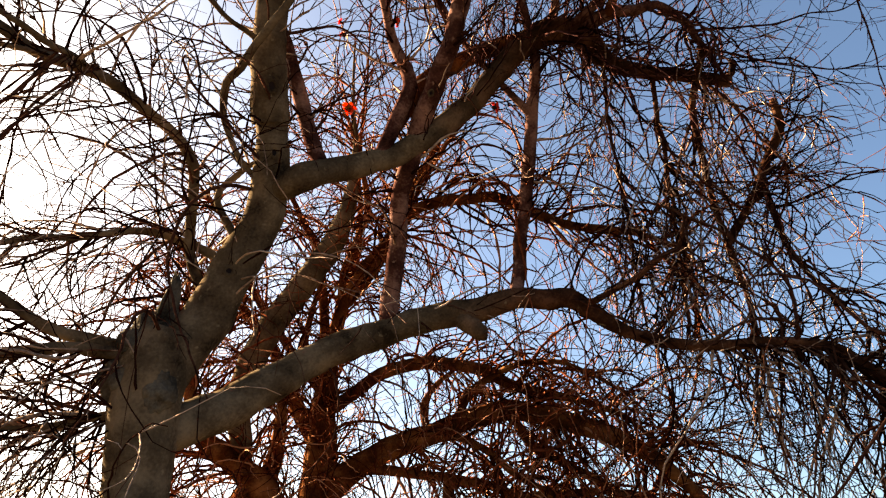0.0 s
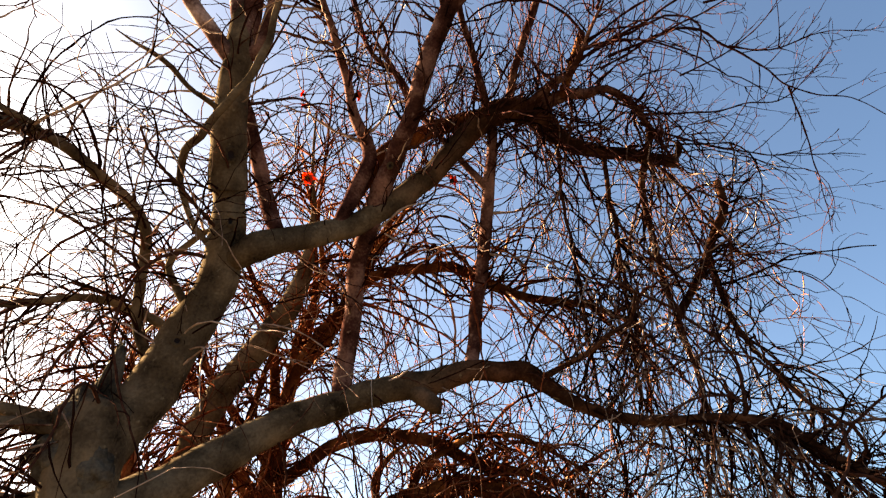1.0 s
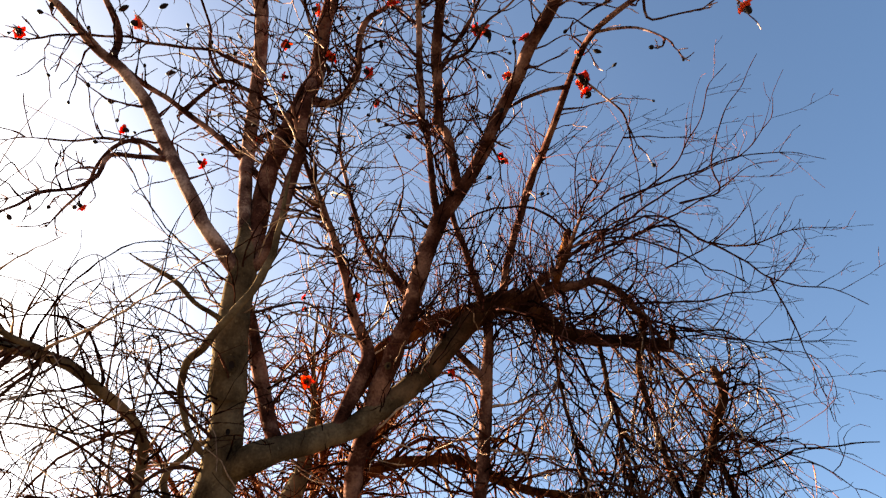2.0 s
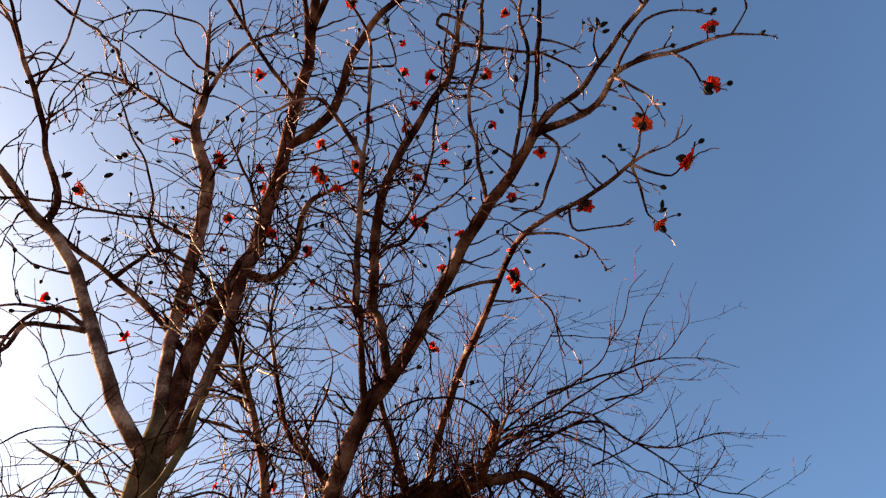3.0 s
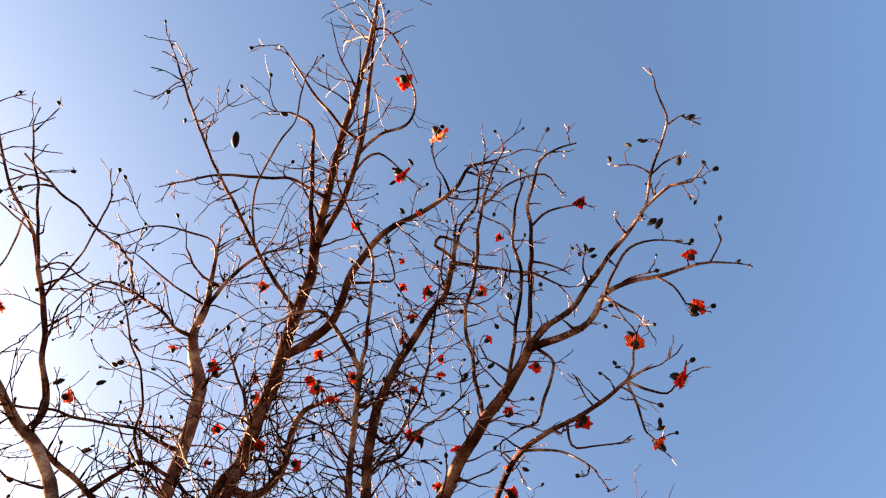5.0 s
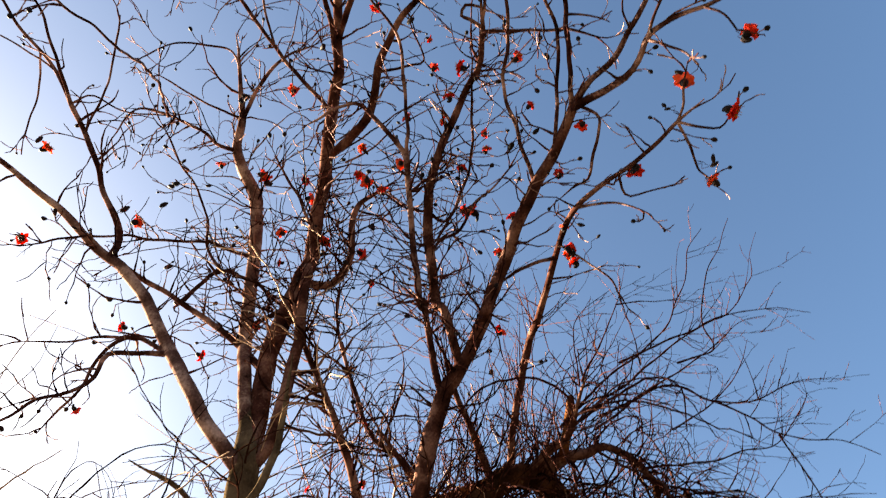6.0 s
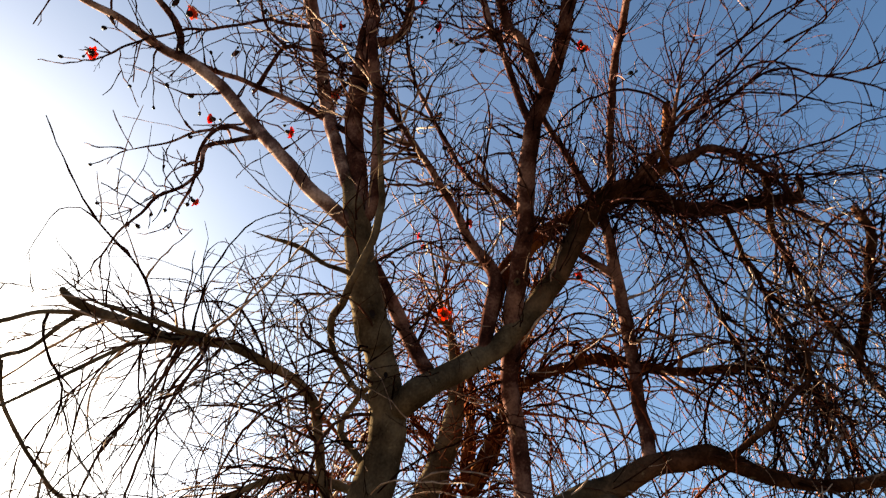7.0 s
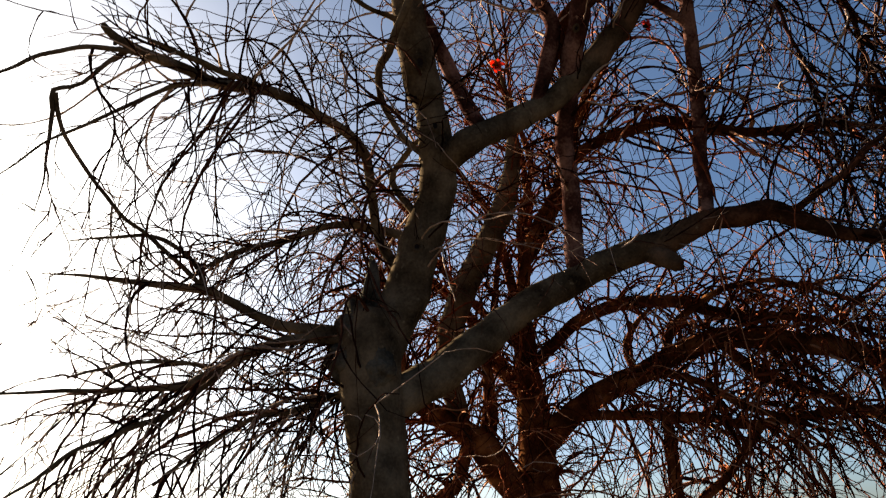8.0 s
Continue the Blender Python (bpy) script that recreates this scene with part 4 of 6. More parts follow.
bough(front, "branch", "P3b", ((1.51, 0.73, 5.12, 0.0079), (1.59, 0.73, 5.05, 0.0078), (1.71, 0.74, 5.04, 0.0062), (1.79, 0.67, 5.09, 0.0047)), BARK_SHADED)
bough(front, "branch", "P3c", ((1.51, 0.73, 5.12, 0.0079), (1.61, 0.88, 5.10, 0.008), (1.71, 1.02, 5.17, 0.0066), (1.84, 1.13, 5.22, 0.0051)), BARK_SHADED)
bough(front, "branch", "P3d", ((1.30, 1.11, 5.29, 0.0084), (1.32, 1.19, 5.21, 0.0083), (1.39, 1.18, 5.18, 0.0066), (1.54, 1.12, 5.14, 0.0049)), BARK_SHADED)
bough(front, "branch", "P3e", ((1.13, 1.41, 5.47, 0.0107), (1.27, 1.34, 5.39, 0.0088), (1.39, 1.31, 5.30, 0.0069), (1.46, 1.31, 5.20, 0.0051)), BARK_SHADED)
bough(front, "branch", "P3f", ((1.03, 1.78, 5.48, 0.0148), (0.89, 1.78, 5.43, 0.0127), (0.78, 1.80, 5.39, 0.0126), (0.71, 1.83, 5.36, 0.0107), (0.56, 1.89, 5.28, 0.003)), BARK_SHADED)
bough(front, "branch", "P3g", ((1.05, 1.68, 5.49, 0.009), (1.21, 1.74, 5.35, 0.0072), (1.35, 1.82, 5.24, 0.0071), (1.40, 1.92, 5.21, 0.0053)), BARK_SHADED)
bough(front, "branch", "W1", ((1.01, 2.69, 4.87, 0.0085), (1.30, 2.43, 4.99, 0.0069), (1.52, 2.28, 5.05, 0.0058), (1.71, 2.12, 5.12, 0.0047), (1.78, 1.99, 5.20, 0.0040), (1.85, 1.85, 5.27, 0.0033), (1.88, 1.68, 5.37, 0.0025), (1.97, 1.57, 5.43, 0.0018)), TWIG_TIP)
bough(front, "branch", "W2", ((1.74, 2.27, 4.94, 0.0062), (1.97, 2.18, 4.95, 0.0052), (1.91, 2.07, 5.03, 0.0046), (1.91, 1.94, 5.11, 0.0040), (1.96, 1.77, 5.22, 0.0031), (2.04, 1.62, 5.30, 0.0024), (2.11, 1.48, 5.39, 0.0016)), TWIG_TIP)
bough(front, "branch", "W3", ((1.20, 2.62, 4.92, 0.0085), (1.53, 2.37, 4.98, 0.0067), (1.76, 2.17, 5.03, 0.0053), (1.94, 2.05, 5.05, 0.0044), (2.05, 1.99, 5.05, 0.0038), (2.18, 1.82, 5.11, 0.0027), (2.21, 1.76, 5.13, 0.0024), (2.19, 1.65, 5.18, 0.0018)), TWIG_TIP)
bough(front, "branch", "W4", ((1.36, 2.26, 4.96, 0.0072), (1.61, 2.12, 4.96, 0.0059), (1.80, 2.02, 4.96, 0.0049), (1.98, 1.92, 4.95, 0.0039), (2.16, 1.86, 4.92, 0.0029), (2.30, 1.84, 4.88, 0.0021), (2.43, 1.83, 4.82, 0.0014)), TWIG_TIP)
bough(front, "branch", "W5", ((1.27, 2.65, 4.89, 0.0095), (1.68, 2.42, 4.90, 0.0076), (1.89, 2.43, 4.78, 0.0066), (2.11, 2.46, 4.63, 0.0054), (2.25, 2.50, 4.51, 0.0046), (2.39, 2.49, 4.44, 0.0039), (2.55, 2.45, 4.39, 0.0030), (2.72, 2.46, 4.27, 0.0020)), TWIG_TIP)
bough(front, "branch", "W6", ((2.22, 2.47, 4.48, 0.0052), (2.32, 2.60, 4.30, 0.0043), (2.44, 2.79, 4.03, 0.0030), (2.52, 2.95, 3.80, 0.0018)), TWIG_TIP)
bough(front, "branch", "W7", ((1.23, 2.71, 4.84, 0.0082), (1.59, 2.44, 4.91, 0.0060), (1.81, 2.28, 4.93, 0.0046), (2.01, 2.12, 4.97, 0.0032), (2.12, 2.01, 5.00, 0.0024), (2.26, 1.96, 4.98, 0.0016)), TWIG_TIP)
bough(front, "branch", "W8", ((1.70, 2.65, 4.74, 0.0060), (1.93, 2.49, 4.78, 0.0043), (2.09, 2.30, 4.84, 0.0028), (2.16, 2.10, 4.93, 0.0014)), TWIG_TIP)
bough(front, "branch", "W9", ((1.88, 2.38, 4.70, 0.0060), (2.09, 2.35, 4.64, 0.0046), (2.21, 2.28, 4.64, 0.0038), (2.33, 2.22, 4.65, 0.0029), (2.54, 2.16, 4.61, 0.0014)), TWIG_TIP)
bough(front, "branch", "W10", ((1.56, 2.98, 4.73, 0.0078), (1.91, 2.84, 4.63, 0.0058), (2.13, 2.71, 4.58, 0.0044), (2.32, 2.59, 4.55, 0.0031), (2.43, 2.30, 4.62, 0.0014)), TWIG_TIP)
bough(front, "branch", "W11", ((1.52, 3.02, 4.70, 0.0080), (1.77, 3.01, 4.57, 0.0068), (2.13, 2.96, 4.42, 0.0050), (2.44, 2.87, 4.32, 0.0034), (2.61, 2.80, 4.28, 0.0025), (2.77, 2.75, 4.23, 0.0016)), TWIG_TIP)
bough(front, "branch", "W12", ((1.06, 2.21, 4.75, 0.0062), (1.08, 2.16, 4.78, 0.0058), (1.24, 1.90, 4.92, 0.0036), (1.31, 1.74, 5.02, 0.0022), (1.31, 1.67, 5.07, 0.0016)), TWIG_TIP)
bough(front, "branch", "W13", ((1.29, 1.83, 5.00, 0.0042), (1.65, 1.83, 5.02, 0.0024), (1.88, 1.86, 5.01, 0.0012)), TWIG_TIP)
bough(front, "branch", "W14", ((1.50, 2.27, 4.94, 0.0045), (1.42, 2.03, 4.99, 0.0026), (1.36, 1.88, 5.02, 0.0014)), TWIG_TIP)
bough(front, "branch", "W15", ((1.04, 2.22, 4.74, 0.0048), (1.03, 2.03, 4.88, 0.0036), (1.05, 1.89, 4.98, 0.0027), (1.27, 1.76, 5.06, 0.0014)), TWIG_TIP)
bough(front, "branch", "H1", ((1.64, 3.05, 4.67, 0.0250), (1.64, 3.36, 4.44, 0.0232), (1.69, 3.49, 4.17, 0.0216), (1.76, 3.62, 3.82, 0.0214), (1.82, 3.68, 3.56, 0.0197), (1.88, 3.72, 3.30, 0.0165), (1.92, 3.77, 2.99, 0.0133), (1.96, 3.81, 2.69, 0.0023)), BARK_GREY)
bough(front, "branch", "H2", ((1.81, 3.67, 3.59, 0.027), (1.92, 3.55, 3.76, 0.0268), (2.02, 3.41, 3.98, 0.0284), (2.10, 3.28, 4.16, 0.03), (2.09, 3.22, 4.25, 0.0282), (2.06, 3.18, 4.35, 0.0247)), BARK_GREY)
bough(front, "branch", "H3", ((1.36, 3.24, 4.63, 0.0173), (1.40, 3.38, 4.31, 0.0158), (1.46, 3.53, 3.98, 0.0142), (1.50, 3.68, 3.60, 0.0126), (1.53, 3.82, 3.16, 0.0097), (1.54, 3.88, 2.95, 0.0023)), BARK_GREY)
bough(front, "branch", "H4", ((1.03, 3.14, 4.67, 0.0142), (1.07, 3.36, 4.39, 0.0115), (1.15, 3.54, 3.94, 0.0114), (1.21, 3.70, 3.53, 0.0098), (1.26, 3.81, 3.15, 0.0083), (1.27, 3.85, 2.97, 0.0023)), BARK_GREY)
bough(front, "branch", "H5", ((2.00, 3.44, 3.92, 0.0212), (2.09, 3.48, 3.42, 0.0169), (2.19, 3.38, 3.11, 0.0127), (2.32, 3.29, 2.81, 0.009), (2.38, 3.25, 2.67, 0.003)), BARK_GREY)
bough(front, "branch", "H6", ((0.84, 3.65, 3.15, 0.0212), (0.96, 3.50, 3.16, 0.0180), (1.09, 3.40, 3.21, 0.0165), (1.22, 3.30, 3.29, 0.0150), (1.32, 3.23, 3.35, 0.0123), (1.34, 3.16, 3.45, 0.0086), (1.38, 3.07, 3.57, 0.0023)), BARK_GREY)
bough(front, "branch", "L1", ((-1.18, 3.10, 2.90, 0.0330), (-1.34, 3.08, 3.21, 0.0276), (-1.33, 2.93, 3.54, 0.0276), (-1.34, 2.84, 3.66, 0.0297), (-1.47, 2.62, 3.77, 0.0288), (-1.64, 2.36, 3.79, 0.0284), (-1.80, 2.15, 3.73, 0.0280), (-1.86, 2.02, 3.73, 0.0271), (-1.95, 1.84, 3.72, 0.0241), (-2.00, 1.71, 3.71, 0.0197), (-2.02, 1.65, 3.74, 0.0150)), BARK_GREY)
bough(front, "branch", "L1a", ((-1.97, 1.79, 3.72, 0.0127), (-2.04, 1.72, 3.59, 0.0101), (-2.10, 1.68, 3.48, 0.0086), (-2.16, 1.60, 3.40, 0.0102), (-2.19, 1.64, 3.32, 0.0090), (-2.21, 1.68, 3.15, 0.0063), (-2.23, 1.70, 3.01, 0.0037), (-2.25, 1.71, 2.88, 0.0017)), BARK_GREY)
bough(front, "branch", "L1b", ((-1.87, 2.00, 3.73, 0.0147), (-2.00, 1.70, 3.65, 0.0118), (-2.12, 1.52, 3.51, 0.0092), (-2.20, 1.40, 3.34, 0.0061), (-2.27, 1.28, 3.16, 0.0041)), BARK_GREY)
bough(front, "branch", "L1c", ((-2.16, 1.61, 3.39, 0.0093), (-2.19, 1.72, 3.25, 0.0085), (-2.16, 1.86, 3.13, 0.0087), (-2.14, 2.05, 3.02, 0.0090), (-2.07, 2.24, 2.93, 0.0105), (-2.02, 2.41, 2.84, 0.0118), (-1.95, 2.61, 2.71, 0.0024)), BARK_GREY)
bough(front, "branch", "L1d", ((-1.65, 2.35, 3.79, 0.0174), (-1.76, 2.17, 3.73, 0.0139), (-1.85, 1.93, 3.57, 0.0103), (-2.02, 1.79, 3.37, 0.0085), (-2.16, 1.64, 3.17, 0.0057), (-2.24, 1.53, 2.97, 0.0032)), BARK_GREY)
bough(front, "branch", "L1e", ((-1.64, 2.36, 3.79, 0.0188), (-1.67, 2.09, 3.70, 0.0171), (-1.73, 1.92, 3.66, 0.0137), (-1.77, 1.74, 3.62, 0.0096), (-1.80, 1.59, 3.57, 0.003)), BARK_GREY)
bough(front, "branch", "L2", ((-1.37, 3.04, 2.62, 0.0426), (-1.62, 2.89, 2.65, 0.0345), (-1.75, 2.77, 2.66, 0.0278), (-1.88, 2.64, 2.73, 0.0250), (-1.98, 2.48, 2.78, 0.0220), (-2.09, 2.34, 2.78, 0.0179), (-2.20, 2.19, 2.77, 0.0130), (-2.30, 2.05, 2.76, 0.0083), (-2.39, 1.92, 2.74, 0.0026)), BARK_GREY)
bough(front, "branch", "L2a", ((-2.00, 2.46, 2.78, 0.0163), (-2.02, 2.45, 2.89, 0.0151), (-2.06, 2.31, 2.96, 0.012), (-2.10, 2.19, 2.97, 0.0104), (-2.19, 2.00, 2.90, 0.0061), (-2.24, 1.89, 2.85, 0.003)), BARK_GREY)
bough(front, "branch", "L3", ((-1.37, 3.04, 2.60, 0.0350), (-1.65, 2.83, 2.60, 0.0290), (-1.79, 2.70, 2.54, 0.0281), (-1.88, 2.61, 2.47, 0.0262), (-1.96, 2.51, 2.39, 0.0221), (-2.05, 2.40, 2.31, 0.0160), (-2.17, 2.17, 2.27, 0.0120), (-2.25, 1.95, 2.23, 0.0083), (-2.32, 1.73, 2.18, 0.0051), (-2.35, 1.62, 2.14, 0.0026)), BARK_GREY)
bough(front, "branch", "L3a", ((-1.91, 2.57, 2.44, 0.0185), (-2.07, 2.47, 2.24, 0.0152), (-2.16, 2.29, 2.13, 0.0131), (-2.26, 2.14, 2.03, 0.0101), (-2.32, 1.96, 1.89, 0.0073), (-2.35, 1.87, 1.81, 0.003)), BARK_GREY)
bough(front, "branch", "L3b", ((-1.94, 2.54, 2.41, 0.011), (-2.06, 2.36, 2.42, 0.0088), (-2.17, 2.20, 2.38, 0.0072), (-2.25, 2.01, 2.30, 0.0056)), BARK_GREY)
bough(front, "branch", "L4", ((-1.09, 3.08, 3.13, 0.0248), (-1.45, 3.08, 3.31, 0.0227), (-1.63, 2.95, 3.27, 0.0191), (-1.81, 2.84, 3.18, 0.0186), (-1.92, 2.69, 3.09, 0.0164), (-2.02, 2.55, 2.97, 0.0128), (-2.04, 2.44, 2.87, 0.0096), (-2.07, 2.33, 2.76, 0.003)), BARK_GREY)
bough(front, "branch", "L5", ((-1.39, 3.06, 2.39, 0.0216), (-1.73, 2.99, 2.29, 0.0172), (-1.89, 2.79, 2.22, 0.0123), (-2.03, 2.61, 2.08, 0.009), (-2.13, 2.43, 1.91, 0.006)), BARK_GREY)
bough(front, "branch", "L6", ((-1.05, 3.07, 3.21, 0.0239), (-1.20, 2.96, 3.47, 0.0196), (-1.12, 2.95, 3.62, 0.0169), (-1.01, 2.93, 3.70, 0.0139), (-0.84, 2.90, 3.82, 0.003)), BARK_GREY)
snag(front, ((-1.38, 3.04, 2.48, 0.118), (-1.41, 3.02, 2.62, 0.116), (-1.41, 3.01, 2.74, 0.104), (-1.39, 3.00, 2.84, 0.088)), 0.10, 3)
snag(front, ((-1.36, 3.01, 2.72, 0.050), (-1.35, 2.99, 2.84, 0.046), (-1.335, 2.98, 2.95, 0.034), (-1.33, 2.975, 3.02, 0.018)), 0.05, 8)
burl(front, (-1.50, 2.97, 2.50), (0.085, 0.08, 0.10), 5)
burl(front, (-1.47, 2.93, 2.66), (0.060, 0.06, 0.07), 9)
burl(front, (-1.30, 2.95, 2.43), (0.075, 0.07, 0.10), 13)
bough(front, "branch", "L7", ((-0.93, 2.59, 4.19, 0.0177), (-1.07, 2.40, 4.19, 0.0141), (-1.17, 2.31, 4.25, 0.014), (-1.25, 2.25, 4.27, 0.0124), (-1.40, 2.13, 4.31, 0.003)), BARK_GREY)
bough(front, "branch", "P1cA", ((0.27, 1.73, 5.68, 0.0097), (0.33, 1.58, 5.67, 0.0078), (0.40, 1.46, 5.67, 0.0062), (0.45, 1.39, 5.66, 0.0050), (0.52, 1.27, 5.65, 0.0034)), BARK_SHADED)
bough(front, "branch", "P1cB", ((0.28, 1.72, 5.67, 0.0071), (0.38, 1.64, 5.65, 0.0056), (0.49, 1.62, 5.60, 0.0043), (0.58, 1.61, 5.57, 0.0032)), BARK_SHADED)
bough(front, "branch", "P1cC", ((0.32, 1.37, 6.03, 0.0071), (0.41, 1.30, 6.06, 0.0062), (0.58, 1.26, 6.09, 0.0051), (0.73, 1.30, 6.08, 0.0041), (0.82, 1.27, 6.10, 0.0034)), BARK_SHADED)
bough(front, "branch", "P1mA", ((0.78, 1.47, 5.53, 0.0068), (0.80, 1.36, 5.54, 0.0059), (0.86, 1.29, 5.54, 0.0051), (0.97, 1.24, 5.50, 0.0039), (1.04, 1.25, 5.47, 0.0032)), BARK_SHADED)
bough(front, "branch", "P1mB", ((0.74, 1.55, 5.47, 0.0068), (0.86, 1.52, 5.51, 0.0055), (0.99, 1.47, 5.55, 0.0041), (1.07, 1.50, 5.55, 0.0032)), BARK_SHADED)
bough(front, "branch", "P1mC", ((0.84, 1.38, 5.59, 0.0068), (0.71, 1.29, 5.70, 0.0051), (0.60, 1.36, 5.73, 0.0039), (0.56, 1.34, 5.76, 0.0034)), BARK_SHADED)
bough(front, "branch", "S3q", ((-0.35, 1.54, 6.62, 0.0091), (-0.16, 1.43, 6.59, 0.0080), (0.01, 1.28, 6.57, 0.0068), (0.26, 1.11, 6.53, 0.0051), (0.45, 0.99, 6.49, 0.0039)), BARK_SHADED)
bough(front, "branch", "S3r", ((-0.38, 1.47, 6.68, 0.0089), (-0.12, 1.30, 6.68, 0.0074), (0.12, 1.14, 6.67, 0.0059), (0.33, 1.02, 6.66, 0.0048), (0.49, 0.98, 6.63, 0.0039)), BARK_SHADED)
bough(front, "branch", "S3s", ((-0.42, 1.65, 6.54, 0.0075), (-0.27, 1.64, 6.55, 0.0062), (-0.11, 1.66, 6.56, 0.0048), (0.05, 1.62, 6.59, 0.0034)), BARK_SHADED)
bough(front, "branch", "S3t", ((-0.45, 1.73, 6.45, 0.0075), (-0.30, 1.91, 6.41, 0.0064), (-0.08, 1.94, 6.41, 0.0053), (0.10, 2.05, 6.38, 0.0043), (0.28, 2.08, 6.38, 0.0034)), BARK_SHADED)
bough(front, "branch", "S3u", ((-0.51, 2.01, 6.12, 0.0071), (-0.42, 2.06, 6.10, 0.0065), (-0.27, 1.99, 6.14, 0.0055), (-0.10, 2.02, 6.13, 0.0045), (0.07, 2.08, 6.11, 0.0034)), BARK_SHADED)
bough(front, "branch", "S2q", ((-1.07, 1.85, 6.55, 0.0071), (-1.15, 1.86, 6.57, 0.0066), (-1.29, 1.81, 6.62, 0.0056), (-1.42, 1.77, 6.67, 0.0047), (-1.62, 1.75, 6.72, 0.0034)), BARK_SUNLIT)
bough(front, "branch", "S2r", ((-1.16, 1.72, 6.72, 0.0068), (-1.24, 1.68, 6.73, 0.0061), (-1.44, 1.67, 6.74, 0.0043), (-1.55, 1.64, 6.75, 0.0034)), BARK_SUNLIT)
bough(front, "branch", "S2s", ((-1.04, 2.00, 6.34, 0.0071), (-1.18, 2.09, 6.36, 0.0066), (-1.32, 2.10, 6.40, 0.0062), (-1.51, 2.16, 6.44, 0.0056), (-1.75, 2.15, 6.51, 0.0049), (-2.01, 2.23, 6.56, 0.0041), (-2.34, 2.30, 6.64, 0.0032)), BARK_SUNLIT)
bough(front, "branch", "S2t", ((-1.05, 1.77, 6.64, 0.0075), (-0.91, 1.66, 6.63, 0.0062), (-0.77, 1.50, 6.63, 0.0047), (-0.62, 1.40, 6.61, 0.0034)), BARK_SUNLIT)
bough(front, "branch", "S2u", ((-1.09, 1.54, 6.88, 0.0071), (-0.92, 1.37, 6.88, 0.0057), (-0.76, 1.23, 6.87, 0.0045), (-0.58, 1.17, 6.83, 0.0034)), BARK_SUNLIT)
bough(front, "branch", "S3v", ((-0.31, 0.92, 7.03, 0.0068), (-0.45, 0.90, 7.08, 0.0060), (-0.58, 0.97, 7.10, 0.0052), (-0.73, 0.96, 7.15, 0.0043), (-0.86, 1.05, 7.16, 0.0034)), BARK_SHADED)
bough(front, "branch", "S3w", ((-0.79, 0.85, 6.95, 0.0052), (-0.70, 0.68, 6.97, 0.0047), (-0.66, 0.55, 6.99, 0.0043), (-0.60, 0.35, 7.03, 0.0037), (-0.51, 0.19, 7.05, 0.0032)), BARK_SHADED)

for share, size, tall in ((0.86, 0.026, 1.3), (0.70, 0.018, 1.6), (0.35, 0.022, 1.0)):
    knot(front, "M", share, (0.1, 0, 3.4), size, tall)
knot(front, "trunk", 0.56, (0.3, 0, 2.0), 0.026, 1.9)
knot(front, "P1", 0.55, (0, 0, 3), 0.014, 1.2)

# ---- the red-brown tree behind it ----
rear = tagged(new("tree"), "bare red-brown tree with arching limbs and hanging twigs", "tree", "bare trees")
rear.location = (-0.95, 5.0, 0)
REAR = Matrix.Translation((0.95, -5.0, 0))
bough(rear, "trunk", "T2", ((-0.92, 5.03, -0.15, 0.2804), (-0.92, 5.02, 0.12, 0.2323), (-0.93, 5.01, 0.60, 0.1795), (-0.94, 5.01, 1.20, 0.1650), (-0.94, 5.01, 1.83, 0.1603), (-0.92, 5.00, 2.10, 0.1482), (-0.90, 4.98, 2.42, 0.1245), (-0.90, 4.96, 2.89, 0.0927), (-0.87, 4.93, 3.34, 0.0665), (-0.79, 4.87, 3.79, 0.0467), (-0.70, 4.76, 4.14, 0.0321), (-0.69, 4.61, 4.49, 0.0214), (-0.69, 4.43, 4.94, 0.0151), (-0.64, 4.19, 5.38, 0.0108), (-0.60, 3.93, 5.80, 0.0063), (-0.59, 3.86, 5.89, 0.0028)), BARK_RED)
bough(rear, "main_limb", "B1", ((-1.34, 4.55, 2.41, 0.0700), (-1.40, 4.48, 2.76, 0.0860), (-1.33, 4.43, 3.10, 0.0930), (-1.13, 4.35, 3.43, 0.0960), (-0.94, 4.28, 3.69, 0.0920), (-0.76, 4.17, 3.95, 0.0800), (-0.68, 4.08, 4.22, 0.0500), (-0.65, 3.97, 4.54, 0.0230), (-0.66, 3.76, 4.81, 0.0131), (-0.64, 3.52, 5.07, 0.0073), (-0.63, 3.44, 5.15, 0.0027)), BARK_GREY)
bough(rear, "branch", "B2", ((-0.94, 5.01, 1.83, 0.0989), (-1.12, 4.84, 2.02, 0.1074), (-1.22, 4.71, 2.23, 0.1134), (-1.35, 4.56, 2.36, 0.0826), (-1.49, 4.39, 2.46, 0.0639), (-1.59, 4.22, 2.57, 0.0486), (-1.65, 4.17, 2.88, 0.0351), (-1.69, 4.10, 3.20, 0.0238), (-1.73, 4.00, 3.59, 0.0022)), BARK_RED)
bough(rear, "branch", "B20", ((-1.23, 4.70, 2.25, 0.0685), (-1.19, 4.79, 2.46, 0.0625), (-1.17, 4.75, 2.66, 0.0462), (-1.16, 4.72, 2.87, 0.0383), (-1.08, 4.72, 3.21, 0.0305), (-0.98, 4.60, 3.57, 0.0197), (-0.90, 4.50, 3.83, 0.003)), BARK_RED)
bough(rear, "main_limb", "B3", ((-0.91, 4.99, 2.21, 0.1059), (-0.61, 4.84, 2.42, 0.0867), (-0.30, 4.74, 2.55, 0.0813), (-0.05, 4.68, 2.62, 0.0734), (0.19, 4.60, 2.70, 0.0687), (0.48, 4.51, 2.74, 0.0697), (0.84, 4.38, 2.63, 0.0655), (1.10, 4.29, 2.51, 0.0597), (1.32, 4.20, 2.36, 0.0489), (1.68, 4.12, 1.97, 0.0281), (1.87, 4.05, 1.63, 0.0130), (1.99, 4.01, 1.38, 0.0025)), BARK_RED)
